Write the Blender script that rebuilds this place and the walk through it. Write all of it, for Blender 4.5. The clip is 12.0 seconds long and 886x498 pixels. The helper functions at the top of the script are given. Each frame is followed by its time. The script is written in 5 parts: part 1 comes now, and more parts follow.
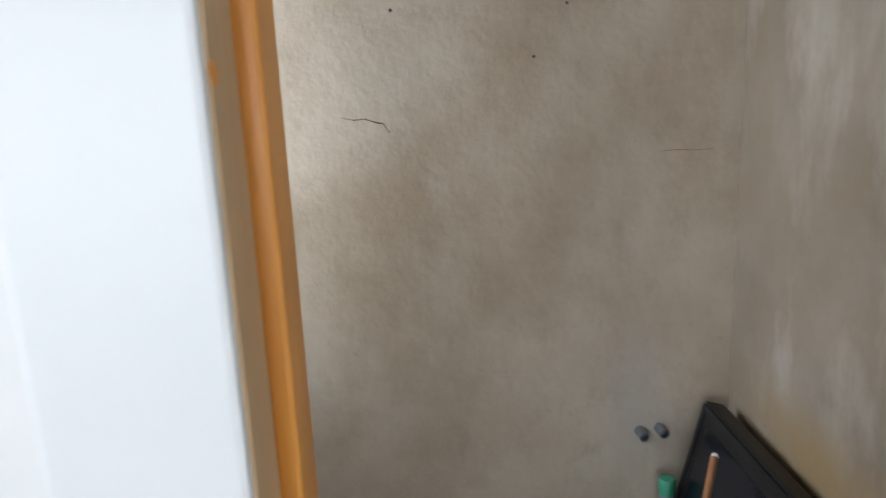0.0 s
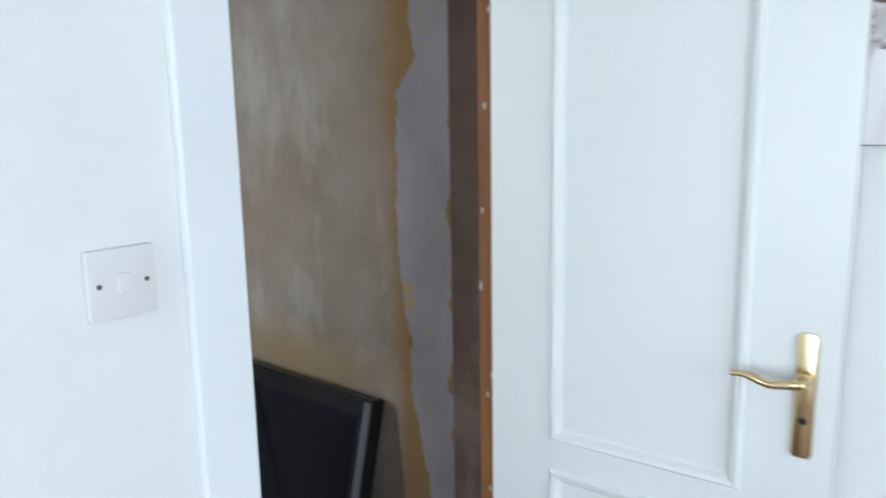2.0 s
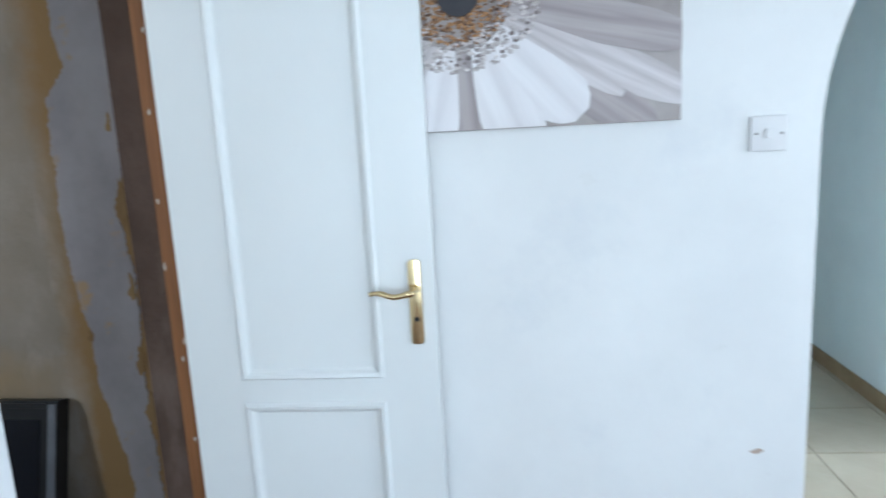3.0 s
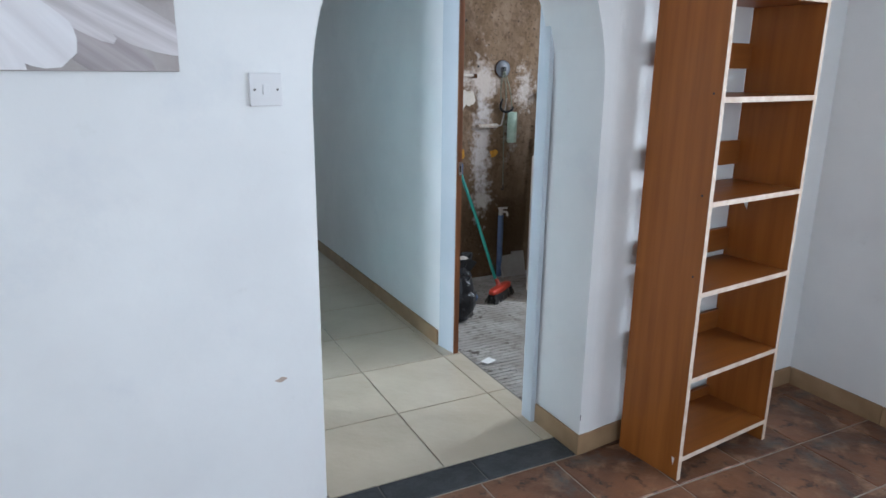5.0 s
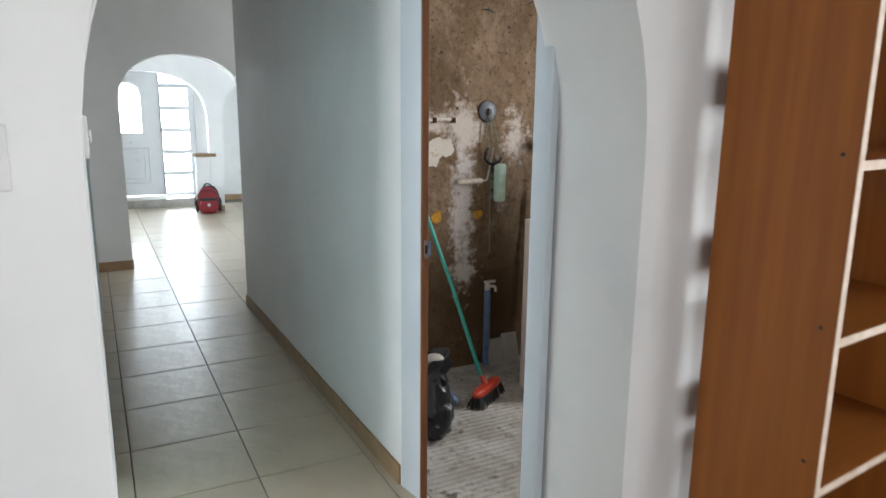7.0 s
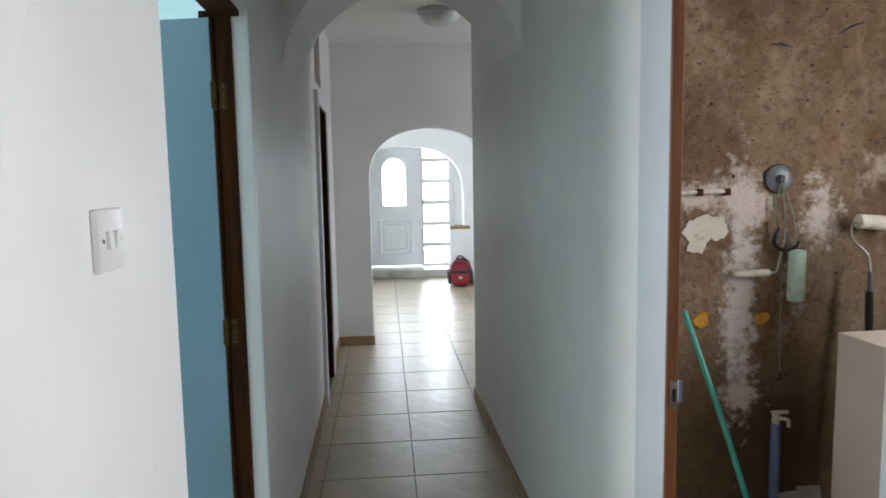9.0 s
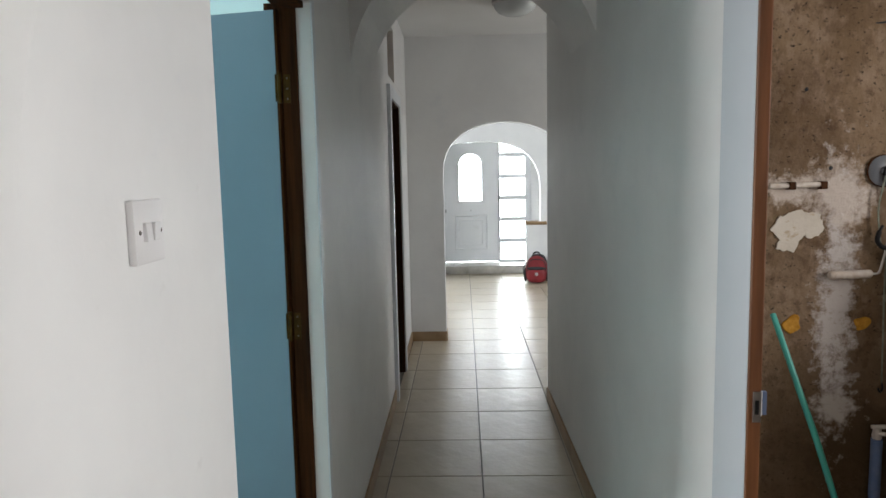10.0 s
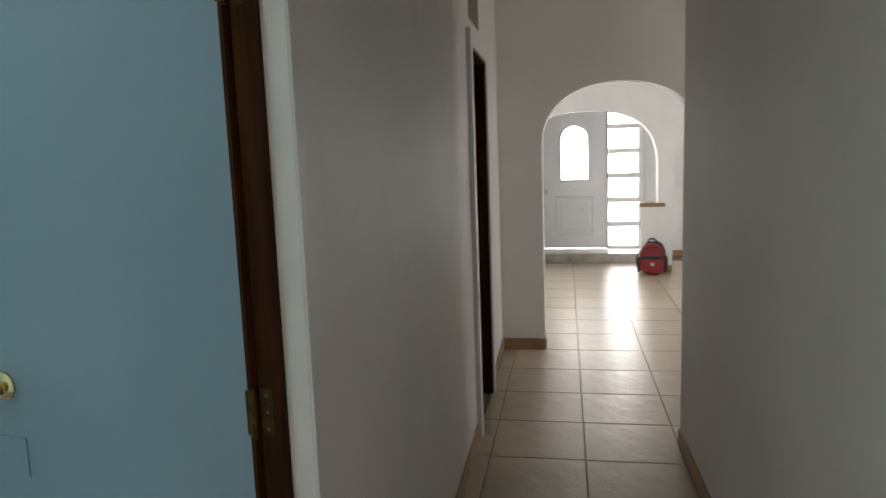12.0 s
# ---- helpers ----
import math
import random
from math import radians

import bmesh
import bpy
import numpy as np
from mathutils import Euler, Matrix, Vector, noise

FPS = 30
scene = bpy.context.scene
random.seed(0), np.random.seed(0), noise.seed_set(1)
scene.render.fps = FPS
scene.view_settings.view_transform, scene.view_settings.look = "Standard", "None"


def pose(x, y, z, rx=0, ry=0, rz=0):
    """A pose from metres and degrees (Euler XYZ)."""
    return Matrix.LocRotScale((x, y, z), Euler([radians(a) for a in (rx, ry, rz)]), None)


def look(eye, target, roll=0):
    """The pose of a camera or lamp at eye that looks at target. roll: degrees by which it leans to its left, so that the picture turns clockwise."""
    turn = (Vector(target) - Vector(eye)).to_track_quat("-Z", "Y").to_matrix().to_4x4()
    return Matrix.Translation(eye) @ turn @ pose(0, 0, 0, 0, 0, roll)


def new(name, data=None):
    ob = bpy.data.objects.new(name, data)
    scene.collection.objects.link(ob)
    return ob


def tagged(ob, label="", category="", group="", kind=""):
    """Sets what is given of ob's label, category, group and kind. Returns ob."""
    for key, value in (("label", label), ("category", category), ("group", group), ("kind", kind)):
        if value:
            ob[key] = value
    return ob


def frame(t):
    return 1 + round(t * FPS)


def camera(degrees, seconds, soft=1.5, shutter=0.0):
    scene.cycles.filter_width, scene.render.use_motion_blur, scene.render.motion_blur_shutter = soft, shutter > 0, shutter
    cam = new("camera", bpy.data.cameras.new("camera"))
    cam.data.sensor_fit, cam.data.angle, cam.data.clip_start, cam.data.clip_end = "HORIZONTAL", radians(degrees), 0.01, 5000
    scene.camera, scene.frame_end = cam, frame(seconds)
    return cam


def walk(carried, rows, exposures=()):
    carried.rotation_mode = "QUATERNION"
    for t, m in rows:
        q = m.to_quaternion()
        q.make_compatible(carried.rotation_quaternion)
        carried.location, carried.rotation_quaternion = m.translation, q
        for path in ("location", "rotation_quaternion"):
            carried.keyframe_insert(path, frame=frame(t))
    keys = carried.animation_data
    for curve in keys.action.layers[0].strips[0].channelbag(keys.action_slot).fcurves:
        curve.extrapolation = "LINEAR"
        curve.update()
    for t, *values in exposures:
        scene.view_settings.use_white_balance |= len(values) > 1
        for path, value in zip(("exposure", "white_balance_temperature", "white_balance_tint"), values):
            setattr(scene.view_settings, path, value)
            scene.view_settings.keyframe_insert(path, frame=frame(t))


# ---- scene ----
cam = camera(66.4, 12.0, shutter=0.3)
PATH = [
    (0, (-1.86, -0.352, 1.549), (-3.81, -0.217, 1.126), -2.6),
    (0.5, (-1.675, -0.47, 1.475), (-3.588, -0.01, 1.113), -0.8),
    (1, (-1.569, -0.637, 1.482), (-3.357, 0.182, 1.116), 0.4),
    (1.5, (-1.493, -0.834, 1.471), (-3.02, 0.412, 1.128), -1.1),
    (2, (-1.373, -1.029, 1.472), (-2.517, 0.577, 1.139), -1.0),
    (2.5, (-1.282, -1.244, 1.473), (-1.975, 0.598, 1.117), -1.9),
    (3, (-1.27, -1.442, 1.468), (-1.461, 0.514, 1.099), -3.1),
    (3.5, (-1.179, -1.578, 1.477), (-0.939, 0.367, 1.074), -2.0),
    (3.7, (-1.147, -1.64, 1.472), (-0.758, 0.279, 1.066), -1.3),
    (5.3, (-0.997, -1.48, 1.466), (-0.09, 0.218, 0.926), 0.8),
    (5.5, (-0.962, -1.408, 1.464), (-0.038, 0.282, 0.925), 0.8),
    (6, (-0.793, -1.199, 1.459), (0.141, 0.484, 0.918), 1.0),
    (6.5, (-0.639, -0.987, 1.471), (0.287, 0.704, 0.94), 0.9),
    (6.7, (-0.579, -0.885, 1.47), (0.345, 0.821, 0.984), 0.8),
    (8.3, (-0.192, -0.207, 1.462), (0.306, 1.714, 1.212), -0.4),
    (8.5, (-0.168, -0.14, 1.47), (0.235, 1.804, 1.236), -0.6),
    (9, (-0.115, -0.086, 1.479), (0.054, 1.896, 1.266), -1.0),
    (9.5, (-0.094, -0.056, 1.475), (-0.085, 1.932, 1.253), -1.2),
    (10, (-0.069, -0.014, 1.469), (-0.132, 1.972, 1.248), -1.2),
    (10.5, (-0.052, 0.111, 1.445), (-0.165, 2.095, 1.217), -1.2),
    (11, (-0.081, 0.394, 1.446), (-0.214, 2.375, 1.204), -1.4),
    (11.5, (-0.076, 0.697, 1.423), (-0.24, 2.673, 1.158), -1.4),
    (12, (-0.077, 0.982, 1.438), (-0.436, 2.93, 1.164), -2.1),
]
EXPOSURE = [(0, 0.86, 6350, 9), (0.5, 0.92, 6300, 8), (1.5, 0.80, 5950, 6), (2.5, 0.70, 5850, 4), (3.5, 0.60, 5500, 3), (5.5, 0.34, 6200, 10), (6.5, 0.34, 6800, 10), (8.5, 0.24, 6700, 11), (9.5, 0.07, 7100, 13), (10.5, -0.12, 7350, 15), (12, -0.34, 8300, 20)]
walk(cam, [(t, look(eye, target, roll)) for t, eye, target, roll in PATH], EXPOSURE)

# ---- world and large lights ----
world = bpy.data.worlds.new("world")
scene.world = world
world.use_nodes = True
sky = world.node_tree.nodes.new("ShaderNodeTexSky")
sky.sky_type = "NISHITA"
sky.sun_disc = False
sky.sun_elevation = radians(48)
sky.sun_rotation = radians(120)
bg = world.node_tree.nodes["Background"]
world.node_tree.links.new(sky.outputs["Color"], bg.inputs["Color"])
bg.inputs["Strength"].default_value = 0.10


def sky_light(name, eye, target, wide, high, watts, colour=(0.86, 0.93, 1.0)):
    """The light of the sky, standing in a window's opening."""
    lamp = bpy.data.lights.new(name, "AREA")
    lamp.shape, lamp.size, lamp.size_y, lamp.energy, lamp.color = "RECTANGLE", wide, high, watts, colour
    ob = new(name, lamp)
    ob.matrix_world = look(eye, target)
    return ob


sky_light("room_window_light", (2.0, -0.98, 1.45), (1.0, -0.98, 1.45), 0.8, 1.2, 23)
sky_light("rear_window_light", (-1.2, -4.22, 1.5), (-1.2, -3.0, 1.45), 1.3, 1.4, 34)
# unseen second east window, added to light the corridor's left wall
sky_light("added_south_east_window_light", (2.0, -2.9, 1.45), (1.0, -2.9, 1.45), 1.5, 1.5, 38)
# fill for the closet, from an unseen window added for it
sky_light("added_closet_window_light", (-3.50, -1.52, 1.6), (-3.50, 0.0, 1.4), 0.40, 1.0, 20)
sky_light("bath_window_light", (2.84, 1.10, 1.6), (1.8, 1.08, 1.45), 0.80, 0.9, 54)
sky_light("blue_room_window_light", (-3.84, 3.03, 1.5), (-2.5, 3.03, 1.40), 0.54, 1.2, 120)
# added to brighten the corridor's far end; no such window is seen
sky_light("added_passage_window_light", (3.05, 5.05, 1.5), (1.5, 5.05, 1.4), 1.0, 1.2, 20)
sky_light("entrance_light", (0.25, 10.75, 1.15), (0.25, 9.0, 1.1), 1.5, 2.1, 100, (0.74, 0.88, 1.0))
# unseen window added to brighten the inner face of the front door
sky_light("added_hall_east_window_light", (4.12, 7.2, 1.55), (2.0, 7.6, 1.4), 1.5, 1.4, 64, (0.74, 0.87, 1.0))
sky_light("hall_window_light", (-3.08, 7.6, 1.6), (-1.5, 7.6, 1.4), 1.8, 1.4, 84, (0.74, 0.87, 1.0))

# ---- materials ----


def material(name):
    m = bpy.data.materials.new(name)
    m.use_nodes = True
    return m, m.node_tree.nodes, m.node_tree.links, m.node_tree.nodes["Principled BSDF"]


def rgba(c):
    return (*c, 1.0)


def surface(name, low, high, scale=6.0, rough=0.6, bump=0.1, fine=60.0, metal=0.0, stretch=(1, 1, 1), vary=0.0, gloss_vary=0.08, spec=0.5):
    """A two-scale procedural surface: large soft mottling from low to high, fine grain as bump."""
    m, nodes, links, out = material(name)
    co = nodes.new("ShaderNodeTexCoord")
    mp = nodes.new("ShaderNodeMapping")
    mp.inputs["Scale"].default_value = stretch
    links.new(co.outputs["Object"], mp.inputs["Vector"])
    big = nodes.new("ShaderNodeTexNoise")
    big.inputs["Scale"].default_value, big.inputs["Detail"].default_value = scale, 5
    small = nodes.new("ShaderNodeTexNoise")
    small.inputs["Scale"].default_value, small.inputs["Detail"].default_value = fine, 4
    for n in (big, small):
        links.new(mp.outputs["Vector"], n.inputs["Vector"])
    ramp = nodes.new("ShaderNodeValToRGB")
    ramp.color_ramp.elements[0].position, ramp.color_ramp.elements[1].position = 0.3, 0.7
    ramp.color_ramp.elements[0].color, ramp.color_ramp.elements[1].color = rgba(low), rgba(high)
    links.new(big.outputs["Fac"], ramp.inputs["Fac"])
    colour = ramp.outputs["Color"]
    if vary:
        info = nodes.new("ShaderNodeObjectInfo")
        hue = nodes.new("ShaderNodeHueSaturation")
        rng = nodes.new("ShaderNodeMapRange")
        rng.inputs["To Min"].default_value, rng.inputs["To Max"].default_value = 1 - vary, 1 + vary
        links.new(info.outputs["Random"], rng.inputs["Value"])
        links.new(rng.outputs["Result"], hue.inputs["Value"])
        links.new(colour, hue.inputs["Color"])
        colour = hue.outputs["Color"]
    links.new(colour, out.inputs["Base Color"])
    rr = nodes.new("ShaderNodeMapRange")
    rr.inputs["To Min"].default_value, rr.inputs["To Max"].default_value = max(0.02, rough - gloss_vary), min(1, rough + gloss_vary)
    links.new(big.outputs["Fac"], rr.inputs["Value"])
    links.new(rr.outputs["Result"], out.inputs["Roughness"])
    out.inputs["Metallic"].default_value = metal
    out.inputs["Specular IOR Level"].default_value = spec
    if bump:
        b = nodes.new("ShaderNodeBump")
        b.inputs["Strength"].default_value, b.inputs["Distance"].default_value = bump, 0.01
        links.new(small.outputs["Fac"], b.inputs["Height"])
        links.new(b.outputs["Normal"], out.inputs["Normal"])
    return m


def grained(name, low, high, along, rough=0.45, scale=3.0, bump=0.08, vary=0.0, spec=0.5):
    """Wood: noise drawn out along the grain ('x', 'y' or 'z')."""
    s = [16.0, 16.0, 16.0]
    s["xyz".index(along)] = 1.0
    return surface(name, low, high, scale=scale, rough=rough, bump=bump, fine=14.0, stretch=s, vary=vary, spec=spec)


def patchy(name, base_low, base_high, layers, rough=0.9, bump=0.5, fine=40.0, spec=0.2, smears=()):
    """Bare plaster: a mottled base and layers (scale, from, to, colour, stretch, offset) of ragged patches laid over it by noise."""
    m, nodes, links, out = material(name)
    co = nodes.new("ShaderNodeTexCoord")

    def noise_of(scale, detail, stretch=(1, 1, 1), offset=0.0, rough_noise=0.6):
        mp = nodes.new("ShaderNodeMapping")
        mp.inputs["Scale"].default_value = stretch
        mp.inputs["Location"].default_value = (offset, offset, offset)
        links.new(co.outputs["Object"], mp.inputs["Vector"])
        n = nodes.new("ShaderNodeTexNoise")
        n.inputs["Scale"].default_value, n.inputs["Detail"].default_value, n.inputs["Roughness"].default_value = scale, detail, rough_noise
        links.new(mp.outputs["Vector"], n.inputs["Vector"])
        return n.outputs["Fac"]

    ramp = nodes.new("ShaderNodeValToRGB")
    ramp.color_ramp.elements[0].position, ramp.color_ramp.elements[1].position = 0.35, 0.66
    ramp.color_ramp.elements[0].color, ramp.color_ramp.elements[1].color = rgba(base_low), rgba(base_high)
    links.new(noise_of(2.2, 7), ramp.inputs["Fac"])
    colour = ramp.outputs["Color"]
    for scale, lo, hi, c, stretch, offset in layers:
        r = nodes.new("ShaderNodeMapRange")
        r.inputs["From Min"].default_value, r.inputs["From Max"].default_value = lo, hi
        links.new(noise_of(scale, 8, stretch, offset, 0.65), r.inputs["Value"])
        mix = nodes.new("ShaderNodeMix")
        mix.data_type = "RGBA"
        links.new(r.outputs["Result"], mix.inputs[0])
        links.new(colour, mix.inputs[6])
        mix.inputs[7].default_value = rgba(c)
        colour = mix.outputs[2]
    for centre, stretch, inner, outer, c, scale, amount in smears:
        # a smear with a ragged rim: distance from its middle, broken up by noise
        mp = nodes.new("ShaderNodeMapping")
        mp.inputs["Scale"].default_value = stretch
        mp.inputs["Location"].default_value = [-p * s for p, s in zip(centre, stretch)]
        links.new(co.outputs["Object"], mp.inputs["Vector"])
        d = nodes.new("ShaderNodeVectorMath")
        d.operation = "LENGTH"
        links.new(mp.outputs["Vector"], d.inputs[0])
        k = nodes.new("ShaderNodeMath")
        k.operation = "MULTIPLY_ADD"
        k.inputs[1].default_value = amount
        links.new(noise_of(scale, 8, (1, 1, 1), 5.0 + inner, 0.7), k.inputs[0])
        links.new(d.outputs["Value"], k.inputs[2])
        r = nodes.new("ShaderNodeMapRange")
        r.inputs["From Min"].default_value, r.inputs["From Max"].default_value = inner + amount / 2, outer + amount / 2
        r.inputs["To Min"].default_value, r.inputs["To Max"].default_value = 1.0, 0.0
        links.new(k.outputs["Value"], r.inputs["Value"])
        mix = nodes.new("ShaderNodeMix")
        mix.data_type = "RGBA"
        links.new(r.outputs["Result"], mix.inputs[0])
        links.new(colour, mix.inputs[6])
        mix.inputs[7].default_value = rgba(c)
        colour = mix.outputs[2]
    links.new(colour, out.inputs["Base Color"])
    out.inputs["Roughness"].default_value = rough
    out.inputs["Specular IOR Level"].default_value = spec
    b = nodes.new("ShaderNodeBump")
    b.inputs["Strength"].default_value, b.inputs["Distance"].default_value = bump, 0.01
    links.new(noise_of(fine, 6), b.inputs["Height"])
    links.new(b.outputs["Normal"], out.inputs["Normal"])
    return m


def clear_glass(name, rough=0.0):
    m, nodes, links, out = material(name)
    out.inputs["Base Color"].default_value = (0.95, 0.98, 1.0, 1)
    out.inputs["Transmission Weight"].default_value = 1.0
    out.inputs["Roughness"].default_value = rough
    return m


PAINT = patchy("white_wall_paint", (0.715, 0.715, 0.71), (0.775, 0.775, 0.765), [(2.5, 0.60, 0.85, (0.64, 0.65, 0.67), (1, 1, 1), 3.0), (9, 0.66, 0.80, (0.66, 0.655, 0.64), (1, 1, 1), 8.0)], 0.55, 0.12, 13.0, 0.35)
TRIM = surface("white_trim_paint", (0.66, 0.70, 0.73), (0.72, 0.75, 0.78), 3.0, 0.42, 0.06, 30.0)
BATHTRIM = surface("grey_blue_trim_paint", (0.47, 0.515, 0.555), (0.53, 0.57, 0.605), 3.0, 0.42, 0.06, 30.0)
CASING = surface("white_gloss_casing_paint", (0.72, 0.735, 0.745), (0.78, 0.79, 0.80), 3.0, 0.4, 0.06, 30.0)
DOORPAINT = surface("white_satin_door", (0.71, 0.725, 0.72), (0.75, 0.765, 0.76), 2.0, 0.33, 0.04, 25.0)
CEILING = surface("ceiling_paint", (0.70, 0.70, 0.69), (0.76, 0.76, 0.75), 1.5, 0.8, 0.1, 30.0)
TILE = surface("cream_floor_tile", (0.41, 0.345, 0.255), (0.49, 0.42, 0.32), 4.0, 0.31, 0.45, 11.0, vary=0.05, gloss_vary=0.10)
GROUT = surface("grey_grout", (0.13, 0.12, 0.11), (0.22, 0.20, 0.18), 20.0, 0.9, 0.3, 90.0)
PALEJOINT = surface("pale_joint", (0.30, 0.26, 0.22), (0.40, 0.36, 0.31), 20.0, 0.9, 0.3, 90.0)
SLATE = surface("black_slate", (0.018, 0.02, 0.022), (0.05, 0.053, 0.057), 14.0, 0.6, 0.5, 45.0, vary=0.15)
RUST = patchy("rust_slate_tile", (0.060, 0.028, 0.017), (0.23, 0.105, 0.055), [(9, 0.52, 0.70, (0.30, 0.175, 0.11), (1, 1, 1), 3.0), (6, 0.55, 0.68, (0.10, 0.088, 0.080), (1, 1, 1), 15.0), (14, 0.56, 0.68, (0.022, 0.016, 0.014), (1, 1, 1), 9.0)], 0.42, 0.5, 20.0, 0.4)
BASEBOARD = surface("tan_baseboard_tile", (0.25, 0.155, 0.08), (0.36, 0.24, 0.135), 8.0, 0.42, 0.1, 40.0, vary=0.06)
SCREED = patchy("dusty_screed", (0.23, 0.21, 0.185), (0.36, 0.33, 0.30), [(4, 0.45, 0.75, (0.45, 0.42, 0.39), (1, 1, 1), 2.0), (22, 0.52, 0.66, (0.20, 0.18, 0.155), (1, 1, 1), 8.0), (11, 0.6, 0.66, (0.12, 0.10, 0.085), (1, 1, 1), 5.0)], 0.95, 0.6, 50.0)
PLASTER_LAYERS = [(1.3, 0.45, 0.72, (0.36, 0.285, 0.205), (1, 1, 1), 4.0), (4.5, 0.50, 0.78, (0.54, 0.485, 0.415), (1, 1, 0.5), 7.0), (9, 0.56, 0.82, (0.38, 0.315, 0.245), (1, 1, 0.8), 13.0), (30, 0.66, 0.80, (0.33, 0.27, 0.21), (1, 1, 1), 1.0)]
# the back wall's layers darkened: the side wall's shade is in these colours
SHADED_SIDE_LAYERS = [(1.3, 0.45, 0.70, (0.21, 0.16, 0.11), (1, 1, 1), 4.0), (4.5, 0.50, 0.76, (0.36, 0.32, 0.275), (1, 1, 0.4), 7.0), (9, 0.56, 0.80, (0.23, 0.185, 0.14), (1, 1, 0.8), 13.0), (26, 0.66, 0.80, (0.20, 0.16, 0.12), (1, 1, 1), 1.0)]
# the smear is a lit zone low near the corner, painted into the plaster
CLOSETWALL = patchy("grey_plaster", (0.45, 0.375, 0.295), (0.58, 0.51, 0.42), PLASTER_LAYERS, 0.9, 0.3, 26.0,
                    smears=[((-3.75, 0.35, 0.62), (1, 1.1, 0.5), 0.02, 0.13, (0.52, 0.47, 0.42), 9, 0.16)])
# ochre band is real; the last smear paints shade above the television
SHADEDSIDE = patchy("shaded_grey_plaster_with_ochre_band", (0.19, 0.155, 0.118), (0.27, 0.23, 0.19), SHADED_SIDE_LAYERS, 0.9, 0.35, 26.0,
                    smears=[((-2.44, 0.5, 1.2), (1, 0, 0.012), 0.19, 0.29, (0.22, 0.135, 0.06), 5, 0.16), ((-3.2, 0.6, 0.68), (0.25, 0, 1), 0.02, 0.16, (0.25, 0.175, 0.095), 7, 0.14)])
BATHWALL = patchy("stripped_bathroom_plaster", (0.100, 0.060, 0.031), (0.205, 0.136, 0.080),
                  [(3.2, 0.42, 0.78, (0.235, 0.165, 0.112), (1, 1, 0.6), 2.0), (18, 0.48, 0.80, (0.27, 0.19, 0.135), (1, 1, 0.7), 4.0), (1.1, 0.50, 0.80, (0.075, 0.043, 0.023), (1, 1, 1), 21.0), (26, 0.52, 0.76, (0.072, 0.040, 0.022), (1, 1, 0.8), 6.0), (44, 0.58, 0.66, (0.026, 0.017, 0.010), (1, 1, 1.4), 3.0)], 0.92, 1.0, 34.0,
                  smears=[((1.70, 2.567, 0.35), (0.35, 0, 0.7), 0.10, 0.42, (0.075, 0.045, 0.022), 7, 0.30), ((1.34, 2.567, 0.95), (1, 0, 0.15), 0.030, 0.085, (0.44, 0.395, 0.37), 23, 0.30), ((1.34, 2.567, 1.36), (0.8, 0, 0.9), 0.05, 0.13, (0.45, 0.385, 0.34), 17, 0.36), ((1.68, 2.567, 1.30), (1, 0, 0.55), 0.03, 0.09, (0.43, 0.37, 0.325), 21, 0.34),
                          ((1.36, 2.567, 0.54), (0.7, 0, 1), 0.03, 0.07, (0.44, 0.39, 0.35), 22, 0.22), ((1.95, 2.567, 1.48), (0.6, 0, 1), 0.01, 0.07, (0.34, 0.27, 0.21), 18, 0.30), ((1.15, 2.567, 1.38), (0.8, 0, 1), 0.03, 0.07, (0.46, 0.39, 0.34), 18, 0.22), ((1.58, 2.567, 1.02), (1, 0, 0.35), 0.0, 0.06, (0.36, 0.32, 0.29), 24, 0.26)])
PINE = grained("pale_pine", (0.50, 0.33, 0.17), (0.62, 0.45, 0.27), "z", 0.55)
ORANGEPINE = grained("varnished_pine", (0.62, 0.22, 0.028), (0.80, 0.36, 0.065), "z", 0.35)
BARETIMBER = grained("bare_brown_timber", (0.17, 0.066, 0.021), (0.28, 0.118, 0.042), "z", 0.7)
# brown end of the wall, its shadow put into the colour
POSTREAR = patchy("shaded_brown_end_of_wall", (0.060, 0.038, 0.028), (0.105, 0.070, 0.055), [(9, 0.55, 0.75, (0.13, 0.095, 0.078), (1, 1, 0.4), 2.0)], 0.9, 0.4, 40.0)
DARKWOOD = grained("dark_stained_wood", (0.020, 0.007, 0.002), (0.068, 0.024, 0.007), "z", 0.7, spec=0.10)
REDWOOD = grained("red_brown_wood", (0.12, 0.040, 0.012), (0.23, 0.082, 0.026), "z", 0.5)
BEECH = grained("cherry_laminate", (0.235, 0.072, 0.013), (0.33, 0.108, 0.021), "z", 0.42, 2.0, 0.02, spec=0.3)
# shelves and rails: same laminate, darkened in colour for the bookcase's shaded inside
SHADEDBEECH = grained("shaded_cherry_laminate_shelf", (0.185, 0.056, 0.011), (0.25, 0.082, 0.017), "x", 0.36, 2.0, 0.02, spec=0.3)
EDGEBAND = surface("chipped_edge_band", (0.50, 0.36, 0.26), (0.66, 0.55, 0.45), 30.0, 0.6, 0.2, 80.0)
OLDBRASS = surface("tarnished_brass", (0.050, 0.030, 0.010), (0.11, 0.065, 0.022), 40.0, 0.55, 0.05, metal=1.0)
BRASS = surface("polished_brass", (0.62, 0.48, 0.25), (0.74, 0.60, 0.36), 8.0, 0.18, 0.0, metal=1.0)
STEEL = surface("dull_steel", (0.38, 0.38, 0.38), (0.5, 0.5, 0.5), 20.0, 0.35, 0.05, metal=1.0)
SCREW = surface("dull_screw_head", (0.12, 0.11, 0.10), (0.22, 0.20, 0.18), 60.0, 0.4, 0.05, metal=1.0)
